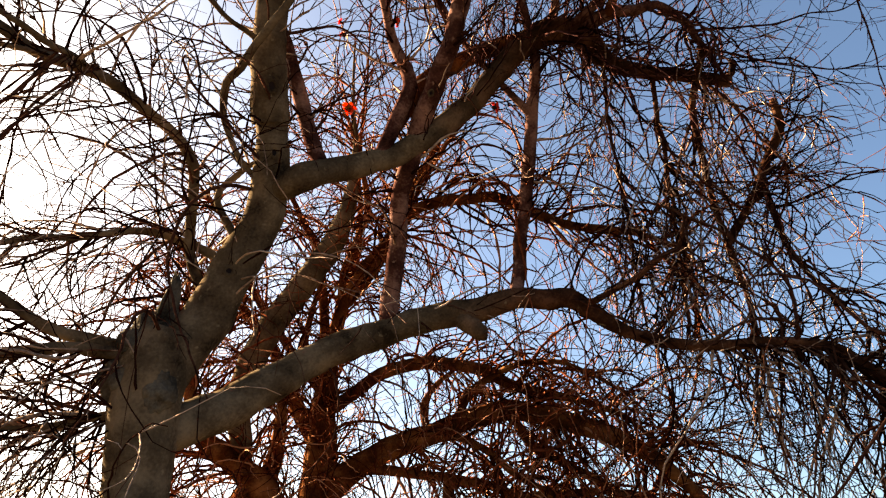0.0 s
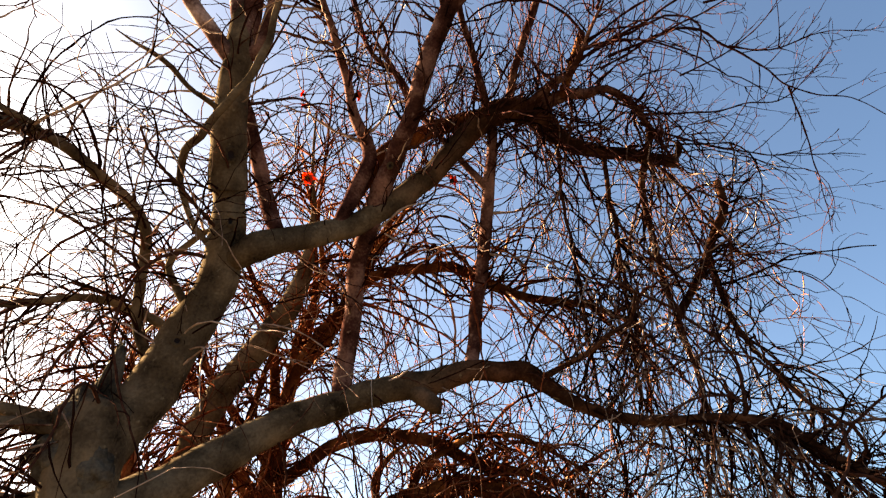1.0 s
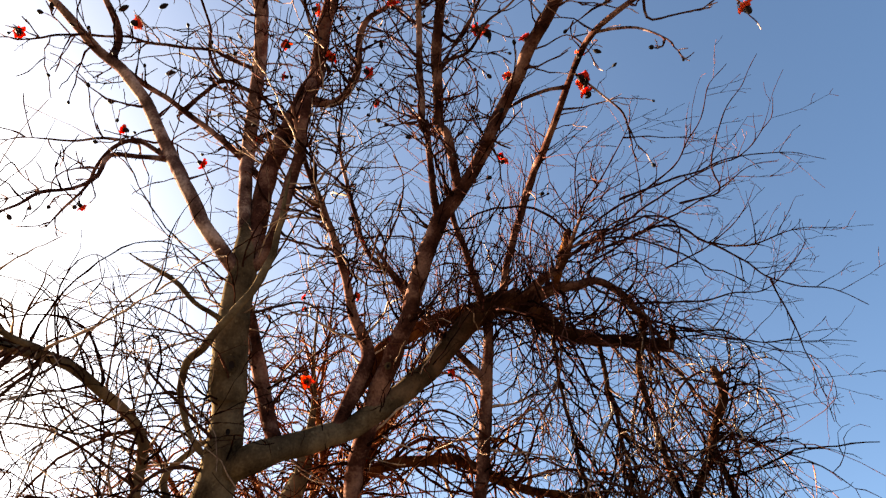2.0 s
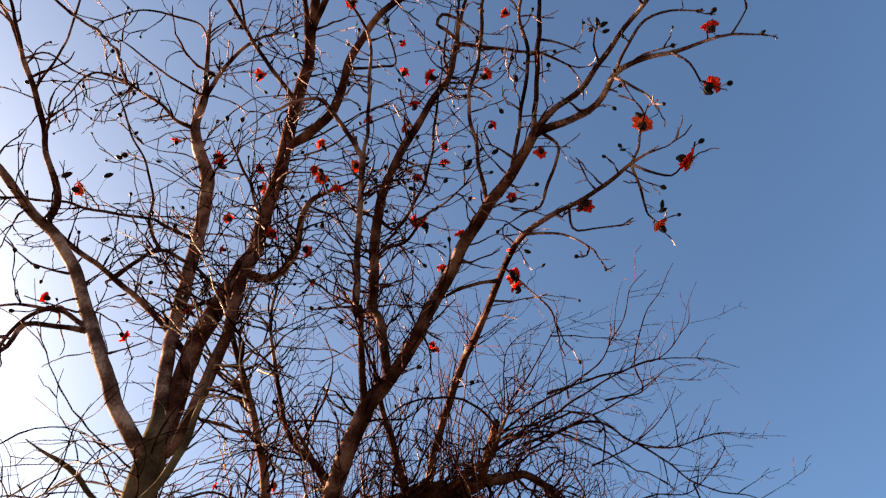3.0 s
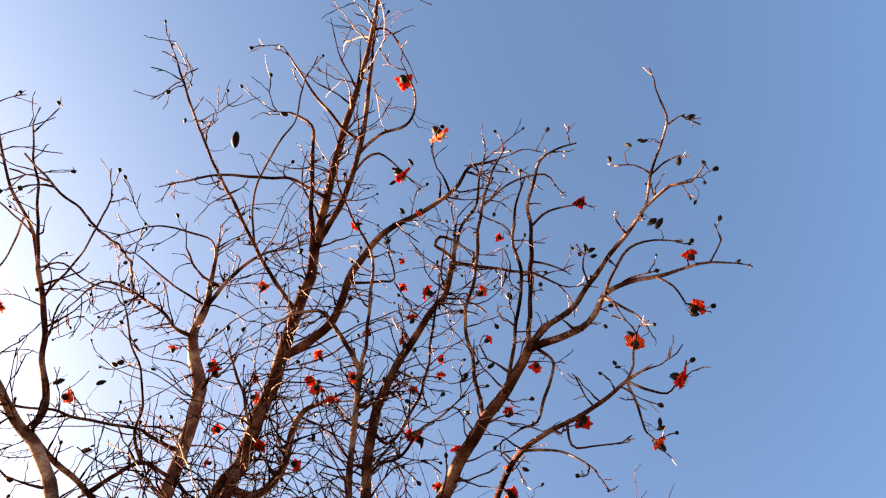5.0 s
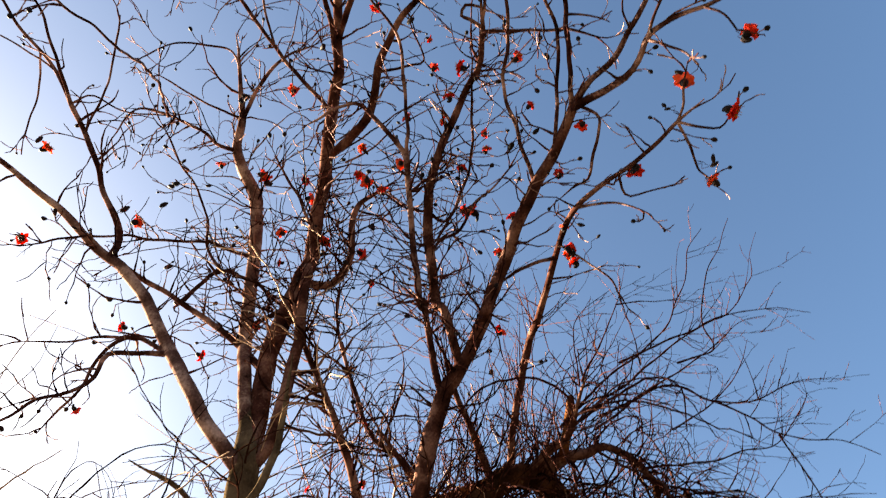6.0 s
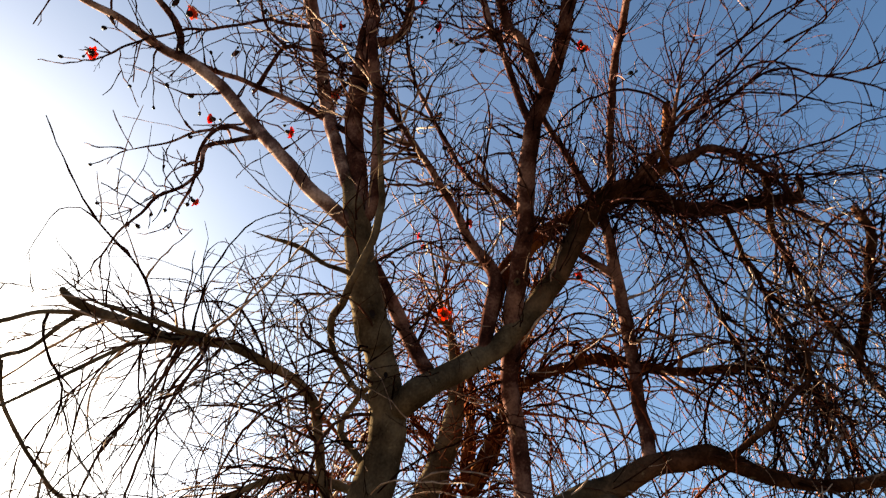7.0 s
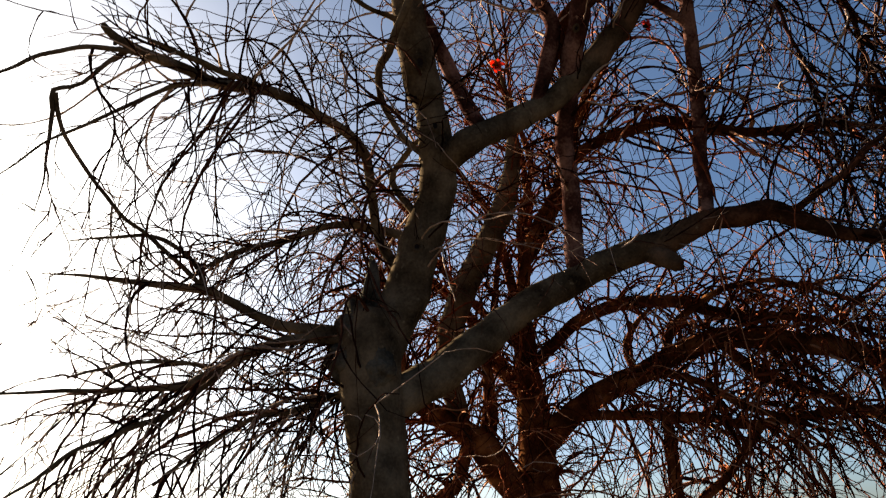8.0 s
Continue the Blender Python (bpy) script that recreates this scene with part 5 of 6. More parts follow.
bough(rear, "branch", "B4", ((-0.64, 4.86, 2.40, 0.0416), (-0.41, 4.81, 2.39, 0.0373), (-0.07, 4.78, 2.35, 0.0330), (0.28, 4.73, 2.29, 0.0318), (0.54, 4.66, 2.20, 0.0306), (0.91, 4.54, 2.21, 0.0263), (1.23, 4.42, 2.18, 0.0194), (1.56, 4.27, 2.03, 0.0077), (1.68, 4.21, 1.96, 0.0026)), BARK_RED)
bough(rear, "branch", "B5", ((-0.90, 4.96, 2.84, 0.0520), (-0.74, 4.87, 2.90, 0.0474), (-0.51, 4.75, 3.04, 0.0464), (-0.28, 4.69, 3.12, 0.0474), (0.00, 4.64, 3.12, 0.0480), (0.26, 4.60, 3.06, 0.0433), (0.46, 4.56, 2.95, 0.0405), (0.71, 4.50, 2.85, 0.0343), (0.95, 4.42, 2.78, 0.0241), (1.20, 4.29, 2.63, 0.0156), (1.42, 4.16, 2.37, 0.0079), (1.51, 4.11, 2.25, 0.0026)), BARK_RED)
bough(rear, "branch", "B6", ((-0.80, 4.87, 3.75, 0.0509), (-0.44, 4.45, 4.02, 0.0477), (-0.24, 4.26, 4.17, 0.0445), (-0.06, 4.14, 4.19, 0.0414), (0.14, 4.08, 4.18, 0.0405), (0.40, 4.01, 4.15, 0.0393), (0.66, 4.00, 4.01, 0.0381), (0.91, 3.96, 3.89, 0.0307), (1.20, 3.87, 3.80, 0.0219), (1.48, 3.79, 3.66, 0.0139), (1.72, 3.71, 3.37, 0.0065), (1.80, 3.68, 3.27, 0.0026)), BARK_RED)
bough(rear, "branch", "B7", ((-0.81, 4.88, 3.66, 0.0597), (-0.58, 4.64, 3.85, 0.0575), (-0.42, 4.50, 4.04, 0.0523), (-0.33, 4.34, 4.23, 0.0385), (-0.12, 4.13, 4.55, 0.0252), (0.07, 3.91, 4.84, 0.0164), (0.19, 3.76, 5.00, 0.003)), BARK_RED)
bough(rear, "branch", "B8", ((-0.03, 4.67, 2.63, 0.0272), (0.19, 4.64, 2.55, 0.0265), (0.35, 4.59, 2.45, 0.0258), (0.51, 4.55, 2.30, 0.0231), (0.71, 4.48, 2.19, 0.0154), (0.87, 4.47, 2.01, 0.0083), (0.96, 4.47, 1.90, 0.003)), BARK_RED)
bough(rear, "branch", "B9", ((0.04, 4.77, 2.33, 0.0498), (0.03, 4.86, 2.11, 0.0421), (0.02, 4.88, 1.89, 0.0376), (0.02, 4.89, 1.68, 0.0333), (0.00, 4.91, 1.19, 0.003)), BARK_RED)
bough(rear, "branch", "B10", ((-0.10, 4.69, 2.61, 0.0348), (-0.14, 4.69, 2.80, 0.0279), (-0.07, 4.65, 2.94, 0.0199), (0.07, 4.61, 3.05, 0.0139), (0.24, 4.57, 3.17, 0.003)), BARK_RED)
bough(rear, "branch", "B11", ((0.59, 4.65, 2.20, 0.0286), (0.34, 4.76, 1.92, 0.0289), (0.14, 4.89, 1.78, 0.0296), (-0.18, 5.08, 1.49, 0.003)), BARK_RED)
bough(rear, "branch", "B12", ((-0.90, 4.97, 2.53, 0.064), (-1.14, 5.01, 2.93, 0.0583), (-1.33, 4.95, 3.32, 0.0463), (-1.54, 4.90, 3.59, 0.0331), (-1.81, 4.82, 3.82, 0.0217), (-2.06, 4.75, 4.01, 0.003)), BARK_RED)
bough(rear, "branch", "B13", ((-1.30, 4.61, 2.31, 0.048), (-1.41, 4.58, 2.03, 0.0468), (-1.57, 4.55, 1.89, 0.0424), (-1.91, 4.46, 1.56, 0.003)), BARK_RED)
bough(rear, "branch", "B14", ((-0.88, 4.94, 3.23, 0.0486), (-0.79, 4.67, 3.50, 0.0432), (-0.63, 4.55, 3.82, 0.0392), (-0.40, 4.36, 4.02, 0.0344), (-0.19, 4.17, 4.36, 0.0257), (0.07, 3.95, 4.67, 0.0191), (0.28, 3.71, 4.95, 0.0125), (0.37, 3.59, 5.06, 0.003)), BARK_RED)
bough(rear, "branch", "B15", ((-0.89, 4.95, 3.04, 0.0435), (-0.92, 4.74, 3.53, 0.0395), (-1.00, 4.61, 4.01, 0.0314), (-1.13, 4.44, 4.27, 0.0223), (-1.25, 4.27, 4.48, 0.0155), (-1.36, 4.13, 4.63, 0.003)), BARK_RED)
bough(rear, "branch", "B16", ((-0.83, 4.89, 3.59, 0.0362), (-0.76, 4.60, 3.90, 0.031), (-0.60, 4.43, 4.26, 0.0267), (-0.64, 4.21, 4.59, 0.0199), (-0.72, 4.01, 4.83, 0.0131), (-0.77, 3.89, 4.96, 0.003)), BARK_RED)
bough(rear, "branch", "B17", ((-0.90, 4.95, 2.95, 0.0385), (-1.25, 4.83, 3.38, 0.0308), (-1.49, 4.74, 3.72, 0.0246), (-1.65, 4.61, 4.11, 0.0181), (-1.84, 4.37, 4.38, 0.0134), (-1.95, 4.25, 4.50, 0.003)), BARK_RED)
bough(rear, "branch", "B18", ((0.07, 4.64, 2.66, 0.0346), (0.22, 4.52, 2.89, 0.0277), (0.47, 4.36, 3.00, 0.0214), (0.78, 4.21, 2.99, 0.0169), (1.07, 4.10, 2.80, 0.0126), (1.23, 4.03, 2.68, 0.003)), BARK_RED)
bough(rear, "branch", "B19", ((0.45, 4.52, 2.73, 0.0351), (0.67, 4.57, 2.47, 0.0306), (1.01, 4.44, 2.27, 0.0237), (1.29, 4.29, 1.99, 0.0154), (1.45, 4.21, 1.80, 0.003)), BARK_RED)

# ---- hanging and spreading twigs ----
drape, fringe = Twigs(), Twigs()
for key, count, reach, lean, climb in (
        ("A2", 36, 1.3, (0.25, -0.1, 0), 0.3), ("A3", 30, 1.0, (0.3, -0.1, 0.2), 0.6), ("R", 40, 0.9, (0.2, 0, 0), 0.2),
        ("H1", 44, 1.0, (0.3, 0, -0.4), 0.0),
        ("H2", 40, 0.9, (0.15, 0, -0.3), 0.1), ("H3", 42, 1.0, (0.1, 0, -0.6), 0.0), ("H4", 40, 1.0, (0, 0, -0.6), 0.0),
        ("H5", 26, 0.9, (0.2, 0, -0.3), 0.0), ("H6", 14, 0.6, (0.1, 0, -0.3), 0.1)):
    hang = key[0] == "H"
    thin = key in ("A2", "A3")
    weep(front, key, fringe if thin else drape, int(count * (0.95 if hang else 0.55)), reach, lean, climb=climb, mat=TWIG_TIP if thin else TWIG, weight=3.0 if hang else 2.2, spread=0.7 if hang else 1.0, tidy=1.35, stout=0.8)
weep(front, "A", fringe, 40, 1.2, (0.25, -0.1, 0), (0.52, 0.92), climb=0.5, mat=TWIG_TIP, tidy=1.3, stout=0.78)
weep(front, "A", drape, 13, 1.2, (0.0, 0.1, -0.9), (0.62, 0.98), climb=-0.4, mat=TWIG, weight=2.6, spread=0.6, tidy=1.4, stout=0.9)
weep(front, "A2", drape, 6, 1.2, (0.0, 0.1, -0.9), (0.1, 0.8), climb=-0.4, mat=TWIG, weight=2.6, spread=0.6, tidy=1.4, stout=0.9)
shoots("R", drape, 34, 0.9, 0.7, (0.22, 0.55), (0.25, 0, 0.5), 0.9)
shoots("B6", drape, 14, 0.8, 0.5, (0.15, 0.8), (0.3, -0.1, 0.4), 0.9)
weep(front, "R", drape, 44, 1.1, (0.1, -0.35, 0), (0.5, 0.9), climb=0.6, mat=TWIG, tidy=1.3, stout=0.78)
weep(front, "H2", fringe, 16, 0.7, (0.9, -0.1, 0.1), (0.2, 1.0), climb=0.2, mat=TWIG_TIP, weight=1.2, tidy=1.3, stout=0.75)
weep(front, "H5", fringe, 14, 0.8, (0.9, -0.1, 0.1), (0.0, 0.7), climb=0.2, mat=TWIG_TIP, weight=1.4, tidy=1.3, stout=0.75)
weep(front, "A", fringe, 12, 1.0, (0.9, 0.0, -0.1), (0.85, 1.0), climb=0.1, mat=TWIG_TIP, weight=1.4, tidy=1.3, stout=0.75)
weep(front, "R", drape, 36, 1.5, (0.1, -0.15, -0.4), (0.62, 0.9), climb=0.3, mat=TWIG, tidy=1.3, stout=0.78)
weep(front, "R", drape, 44, 0.75, (0.1, -0.1, -0.1), (0.7, 1.0), climb=0.3, mat=TWIG, tidy=1.3, stout=0.78)
weep(front, "R", drape, 44, 1.0, (0.0, -0.05, -0.9), (0.58, 0.69), climb=-0.2, mat=TWIG, weight=2.6, spread=0.7, tidy=1.3, stout=0.8)
OUT, SIDEWAYS = (-0.8, 0.05, -0.2), (-0.3, 0, -0.1)
for key, count, reach, climb, span in (
        ("L1", 70, 1.0, 0.15, (0.1, 0.8)), ("L1a", 6, 0.5, 0, (0.1, 1)), ("L1b", 30, 0.8, 0.2, (0.1, 1)), ("L1c", 5, 0.5, 0, (0.2, 1)), ("L1d", 8, 0.6, 0.1, (0.1, 0.6)), ("L1e", 24, 0.8, 0.2, (0.1, 1)),
        ("L2", 16, 0.7, 0, (0.1, 0.8)), ("L2a", 8, 0.5, 0, (0.2, 1)), ("L3", 50, 0.9, 0, (0.15, 0.8)), ("L3a", 30, 0.8, 0, (0.1, 1)), ("L3b", 12, 0.6, 0, (0.1, 1)), ("L4", 44, 0.9, 0.1, (0.1, 1)),
        ("L5", 44, 1.1, 0, (0.1, 1)), ("L6", 14, 0.7, 0.3, (0.2, 1)), ("M", 50, 1.2, 0.3, (0.2, 1)), ("M2", 14, 0.8, 0.3, (0.1, 0.7)), ("trunk", 44, 1.1, 0.1, (0.5, 1))):
    weep(front, key, drape, int(count * (0.8 if key == "trunk" else 0.92)), reach, SIDEWAYS if key[:2] == "L1" else OUT, span, climb=climb, mat=TWIG, weight=1.3, spread=0.85, tidy=0.75, stout=0.78)
for key, count, reach in (("K", 50, 0.9), ("K2", 22, 0.7), ("knee", 12, 0.6), ("P2", 30, 0.8), ("P1", 30, 0.8), ("P2o", 14, 0.6), ("bend", 6, 0.4)):
    spray(front, key, drape, count, reach, 0.9, tips=False)
spray(front, "A", fringe, 56, 0.9, 0.9, (0.5, 0.85), tips=False)
for key, count, reach in (("W1", 16, 0.3), ("W2", 7, 0.2), ("W3", 16, 0.3), ("W4", 12, 0.25), ("W5", 22, 0.35), ("W6", 10, 0.3), ("W7", 14, 0.28), ("W8", 10, 0.25),
                          ("W9", 12, 0.25), ("W10", 16, 0.35), ("W11", 18, 0.35), ("W12", 10, 0.3), ("W13", 5, 0.15), ("W14", 6, 0.2), ("W15", 8, 0.25)):
    shoots(key, fringe, count, reach, 0.4, (0.05, 0.95), (0.35, -0.15, 0.1), 0.8)
for key, count, reach, span in (("A", 80, 0.8, (0.3, 0.72)), ("A2", 34, 0.5, (0, 0.9)), ("A3", 30, 0.45, (0, 1)), ("K", 34, 0.8, (0.2, 1)), ("K2", 22, 0.6, (0, 1)),
                                ("P2", 34, 0.6, (0.5, 1)), ("P1", 34, 0.7, (0.4, 1)), ("P2o", 14, 0.5, (0, 1)), ("P1low", 16, 0.6, (0, 1)), ("P1c", 16, 0.6, (0, 0.4)),
                                ("P1b", 14, 0.6, (0, 0.4)), ("P1m", 26, 0.5, (0, 0.5)), ("P3", 34, 0.5, (0.05, 0.5))):
    shoots(key, fringe, count, reach, 1.8, span, (0, 0, 0.5))
shoots("A", fringe, 30, 0.5, 0.5, (0.6, 0.98), (0.4, -0.3, 0.2))
for key, count, span in (("L3", 14, (0.02, 0.3)), ("L5", 24, (0.02, 0.4)), ("L2", 4, (0.02, 0.2))):
    weep(front, key, drape, count, 0.75, (-0.35, 0, -0.7), span, climb=-0.2, mat=TWIG, weight=2.0, spread=0.7, stout=0.8)
drape.done("twig_thicket", TWIG, front, "thin red-brown drooping twigs")
fringe.done("twig_fringe", TWIG_TIP, front, "dark fine twigs that spread from the side limb")

spurs = Twigs()
for key, count, reach in (("S1", 37, 0.5), ("S1b", 26, 0.4), ("S1b2", 9, 0.3), ("S1c", 26, 0.5), ("S1d", 13, 0.35), ("S1e", 9, 0.3), ("S1f", 18, 0.4), ("S2", 90, 0.6), ("S2b", 24, 0.4),
                          ("S2c", 33, 0.4), ("S2d", 18, 0.4), ("S2f", 9, 0.3), ("S3", 135, 0.6), ("S3b", 11, 0.35), ("S3e", 9, 0.3), ("S3f", 9, 0.3), ("S3g", 36, 0.45), ("S3h", 33, 0.4),
                          ("S3k", 45, 0.6), ("S3m", 45, 0.6), ("S3n", 33, 0.5), ("S3o", 13, 0.3), ("P1m", 33, 0.45), ("P1b", 60, 0.5), ("P1b1", 13, 0.35), ("P1b2", 13, 0.35),
                          ("P1c", 84, 0.55), ("P1c1", 11, 0.3), ("P1c4", 21, 0.35), ("P1c5", 21, 0.35), ("E1", 9, 0.16), ("E2", 10, 0.16), ("E2b", 4, 0.12), ("E3", 12, 0.2), ("E4", 18, 0.26), ("E5", 24, 0.32), ("P3", 22, 0.4), ("P3c", 3, 0.2)):
    spray(front, key, spurs, max(2, int(count * 0.58)), reach, singly=key[0] in "EP" or key in ("S1", "S1b", "S3b"))
for key, count, span in (("S2", 26, (0.3, 0.85)), ("S3", 46, (0.3, 0.75)), ("S3k", 26, (0, 1)), ("S3m", 26, (0, 1)), ("S3n", 20, (0, 1)), ("S3h", 16, (0, 0.8)), ("S2b", 16, (0, 1)),
                         ("S1c", 22, (0, 1)), ("S2c", 14, (0, 1)), ("S3g", 20, (0.1, 0.8)), ("P1b", 10, (0.3, 1)), ("P1c", 12, (0.4, 0.9)), ("P1b1", 10, (0, 1)), ("P1c4", 10, (0, 1))):
    shoots(key, spurs, int(count * 0.8), 0.28, 0.2, span, (0, 0, 0), 1.3)
for key in GROWN:
    if key[0] in "EP" or key[:2] in ("S1", "S2", "S3"):
        fray(front, key, 1 if key[0] == "E" else 2, 0.12 if key[0] == "E" else 0.24)
spurs.done("spur_thicket", TWIG_UP, front, "crooked bare flowering spurs")

thicket = Twigs()
weep(rear, "T2", thicket, 44, 0.6, (0, -0.3, 0.1), (0.34, 0.5), climb=0.2, mat=TWIG_RED)
weep(rear, "B3", thicket, 24, 0.6, (0, -0.3, -0.1), (0.05, 0.4), climb=0.2, mat=TWIG_RED)
for key, count, reach, lean in (("T2", 120, 1.2, (0, 0, 0.4)), ("B1", 50, 1.0, (0.1, 0, 0.4)), ("B2", 100, 1.0, (-0.3, 0, 0.2)), ("B3", 120, 1.2, (0.4, 0, 0)), ("B4", 100, 1.1, (0.3, 0, 0)),
                                ("B5", 110, 1.1, (0.3, 0, 0.1)), ("B6", 120, 1.2, (0.3, 0, 0.2)), ("B7", 50, 1.1, (0, 0, 0.5)), ("B8", 44, 0.9, (0.2, 0, 0)), ("B9", 44, 0.9, (0, 0, 0)),
                                ("B11", 44, 0.9, (0, 0, 0)), ("B12", 70, 1.3, (-0.6, 0, 0.1)), ("B13", 60, 0.9, (0, 0, 0)), ("B14", 40, 0.9, (0, 0, 0.5)), ("B15", 34, 0.9, (-0.2, 0, 0.5)), ("B16", 34, 0.8, (0, 0, 0.5)), ("B17", 34, 1.0, (-0.4, 0, 0.3)),
                                ("B20", 30, 0.8, (0, 0, 0.2)), ("B18", 34, 0.9, (0.2, 0, 0)), ("B19", 34, 0.9, (0.2, 0, 0))):
    weep(rear, key, thicket, int(count * (0.75 if key in ("B1", "B7", "B14", "B15", "B16") else 0.95 if key == "T2" else 1.05 if key in ("B2", "B12", "B13", "B20", "B17") else 0.9 if key in ("B3", "B4", "B5", "B8") else 0.74)), reach, lean, climb=0.4, mat=TWIG_RED)
weep(rear, "T2", thicket, 46, 0.9, (0, -0.2, 0.5), (0.15, 0.5), climb=0.5, mat=TWIG_RED)
weep(rear, "B2", thicket, 30, 0.9, (0, 0, 0.2), (0.1, 0.7), climb=0.3, mat=TWIG_RED)
weep(rear, "B3", thicket, 10, 1.1, (0.1, 0, -0.5), (0.1, 0.6), climb=0.0, mat=TWIG_RED, weight=3.0)
thicket.done("twig_thicket", TWIG_RED, rear, "dense fine red-brown twigs")


# ---- blossoms and buds ----
def petal_mesh(seed):
    """Seven thick petals that curl back round five closer ones, with ragged edges and a tuft of stamens."""
    r = random.Random(seed)
    verts, faces = [], []
    for k in range(12):
        turn = 2 * math.pi * k / (7 if k < 7 else 5) + r.uniform(-0.35, 0.35) + 0.6 * (k > 6)
        flare, long = (r.uniform(0.5, 1.1), r.uniform(0.026, 0.038)) if k < 7 else (r.uniform(0.1, 0.5), r.uniform(0.026, 0.038))
        o = len(verts)
        for i in range(6):
            u = i / 5
            half = 0.0150 * math.sin(math.pi * min(1, 0.12 + 0.80 * u)) * (1 + 0.25 * r.uniform(-1, 1))
            away = 0.006 + long * (0.25 * u + 0.75 * u * u) * flare
            high = long * (0.95 * u - 0.62 * u ** 3 * flare)
            for j in range(4):
                w = (j / 3 - 0.5) * 2
                side = half * w
                cup = 0.006 * w * w
                x, y = away * math.cos(turn) - side * math.sin(turn), away * math.sin(turn) + side * math.cos(turn)
                verts.append((x, y, 0.012 + high + cup + r.uniform(-0.0045, 0.0045) * u))
        n = len(verts) - o
        for x, y, z in verts[o:o + n]:
            verts.append((x * 0.95, y * 0.95, z - 0.0022))
        for i in range(5):
            for j in range(3):
                q = o + i * 4 + j
                faces.append((q, q + 1, q + 5, q + 4))
                faces.append((q + n, q + n + 4, q + n + 5, q + n + 1))
        rim = [o + j for j in range(4)] + [o + i * 4 + 3 for i in range(1, 6)] + [o + 20 + j for j in (2, 1, 0)] + [o + i * 4 for i in (4, 3, 2, 1)]
        for s, t in zip(rim, rim[1:] + rim[:1]):
            faces.append((t, s, s + n, t + n))
    data = bpy.data.meshes.new("flower")
    data.from_pydata(verts, [], faces)
    data.polygons.foreach_set("use_smooth", [True] * len(data.polygons))
    data.materials.append(PETAL)
    return data


def turned(name, profile, sides, mat, lump=0.0, seed=0):
    """A body of revolution with a slightly uneven girth."""
    r = random.Random(seed)
    verts, faces = [], []
    for rad, z in profile:
        for k in range(sides):
            t = 2 * math.pi * k / sides
            g = rad * (1 + lump * r.uniform(-1, 1))
            verts.append((g * math.cos(t), g * math.sin(t), z))
    for i in range(len(profile) - 1):
        for k in range(sides):
            o = i * sides
            faces.append((o + k, o + (k + 1) % sides, o + sides + (k + 1) % sides, o + sides + k))
    faces.append(tuple(range(sides))[::-1])
    faces.append(tuple((len(profile) - 1) * sides + k for k in range(sides)))
    data = bpy.data.meshes.new(name)
    data.from_pydata(verts, [], faces)
    data.polygons.foreach_set("use_smooth", [True] * len(data.polygons))
    data.materials.append(mat)
    return data


def stamens(seed):
    r = random.Random(seed)
    tuft = Twigs()
    for _ in range(16):
        t, lean = r.uniform(0, 6.28), r.uniform(0.1, 0.6)
        top = np.array((math.cos(t) * lean * 0.035, math.sin(t) * lean * 0.035, 0.045 + r.uniform(-0.006, 0.008)))
        tuft.add(np.array([(0, 0, 0.012, 0.0009), (*(top * 0.55 + (0, 0, 0.006)), 0.0008), (*top, 0.0014)]))
    return tuft.mesh("stamen_tuft", STAMEN)


PETALS = [petal_mesh(s) for s in range(6)]
TUFTS = [stamens(s) for s in range(3)]
CUPS = [turned("calyx", ((0.003, -0.006), (0.010, 0.0), (0.014, 0.010), (0.014, 0.020), (0.011, 0.026)), 9, CALYX, 0.08, s) for s in range(3)]
BUDS = [turned("bud", ((0.003, -0.004), (0.009, 0.004), (0.0125, 0.016), (0.0115, 0.030), (0.007, 0.042), (0.002, 0.048)), 8, CALYX, 0.12, s) for s in range(4)]
KNOPS = [turned("bud", ((0.002, -0.003), (0.007, 0.003), (0.009, 0.010), (0.007, 0.017), (0.002, 0.021)), 7, CALYX, 0.12, s) for s in range(3)]

every = np.vstack([GROWN[k] for k in GROWN if k[0] in "SPEMKWALb"])


def stalk(at, radius, rise):
    """A crooked stalk from the nearest limb to a flower or bud; gives the way in which it ends."""
    at = np.array(at, float)
    gap = np.linalg.norm(every[:, :3] - at, axis=1) + 0.25 * np.maximum(0, every[:, 2] - at[2])
    root = every[gap.argmin(), :3]
    span = at - root
    size = np.linalg.norm(span)
    if size < 0.02:
        return unit(rng.normal(size=3) + np.array((0, 0, 1.0)))
    bow = unit(np.cross(span, rng.normal(size=3))) * size * 0.16
    mid = [root + span * u + bow * math.sin(math.pi * u) + rng.normal(size=3) * 0.012 * (0 < u < 1) - np.array((0, 0, rise * size * math.sin(math.pi * u))) for u in (0, 0.25, 0.5, 0.75, 1)]
    one = Twigs()
    one.add(np.array([(*m, radius * (1.3 - 0.4 * i / 4)) for i, m in enumerate(mid)]), 4)
    new("flower_stalk", one.mesh("flower_stalk", TWIG_UP)).parent = front
    return unit(mid[-1] - mid[-2] + np.array((0, 0, 0.15)) * size)


def aim(at, way, size, spin):
    turn = Vector(way).to_track_quat("Z", "Y").to_matrix().to_4x4()
    return Matrix.Translation(Vector(at)) @ turn @ Matrix.Rotation(spin, 4, "Z") @ Matrix.Scale(size, 4)


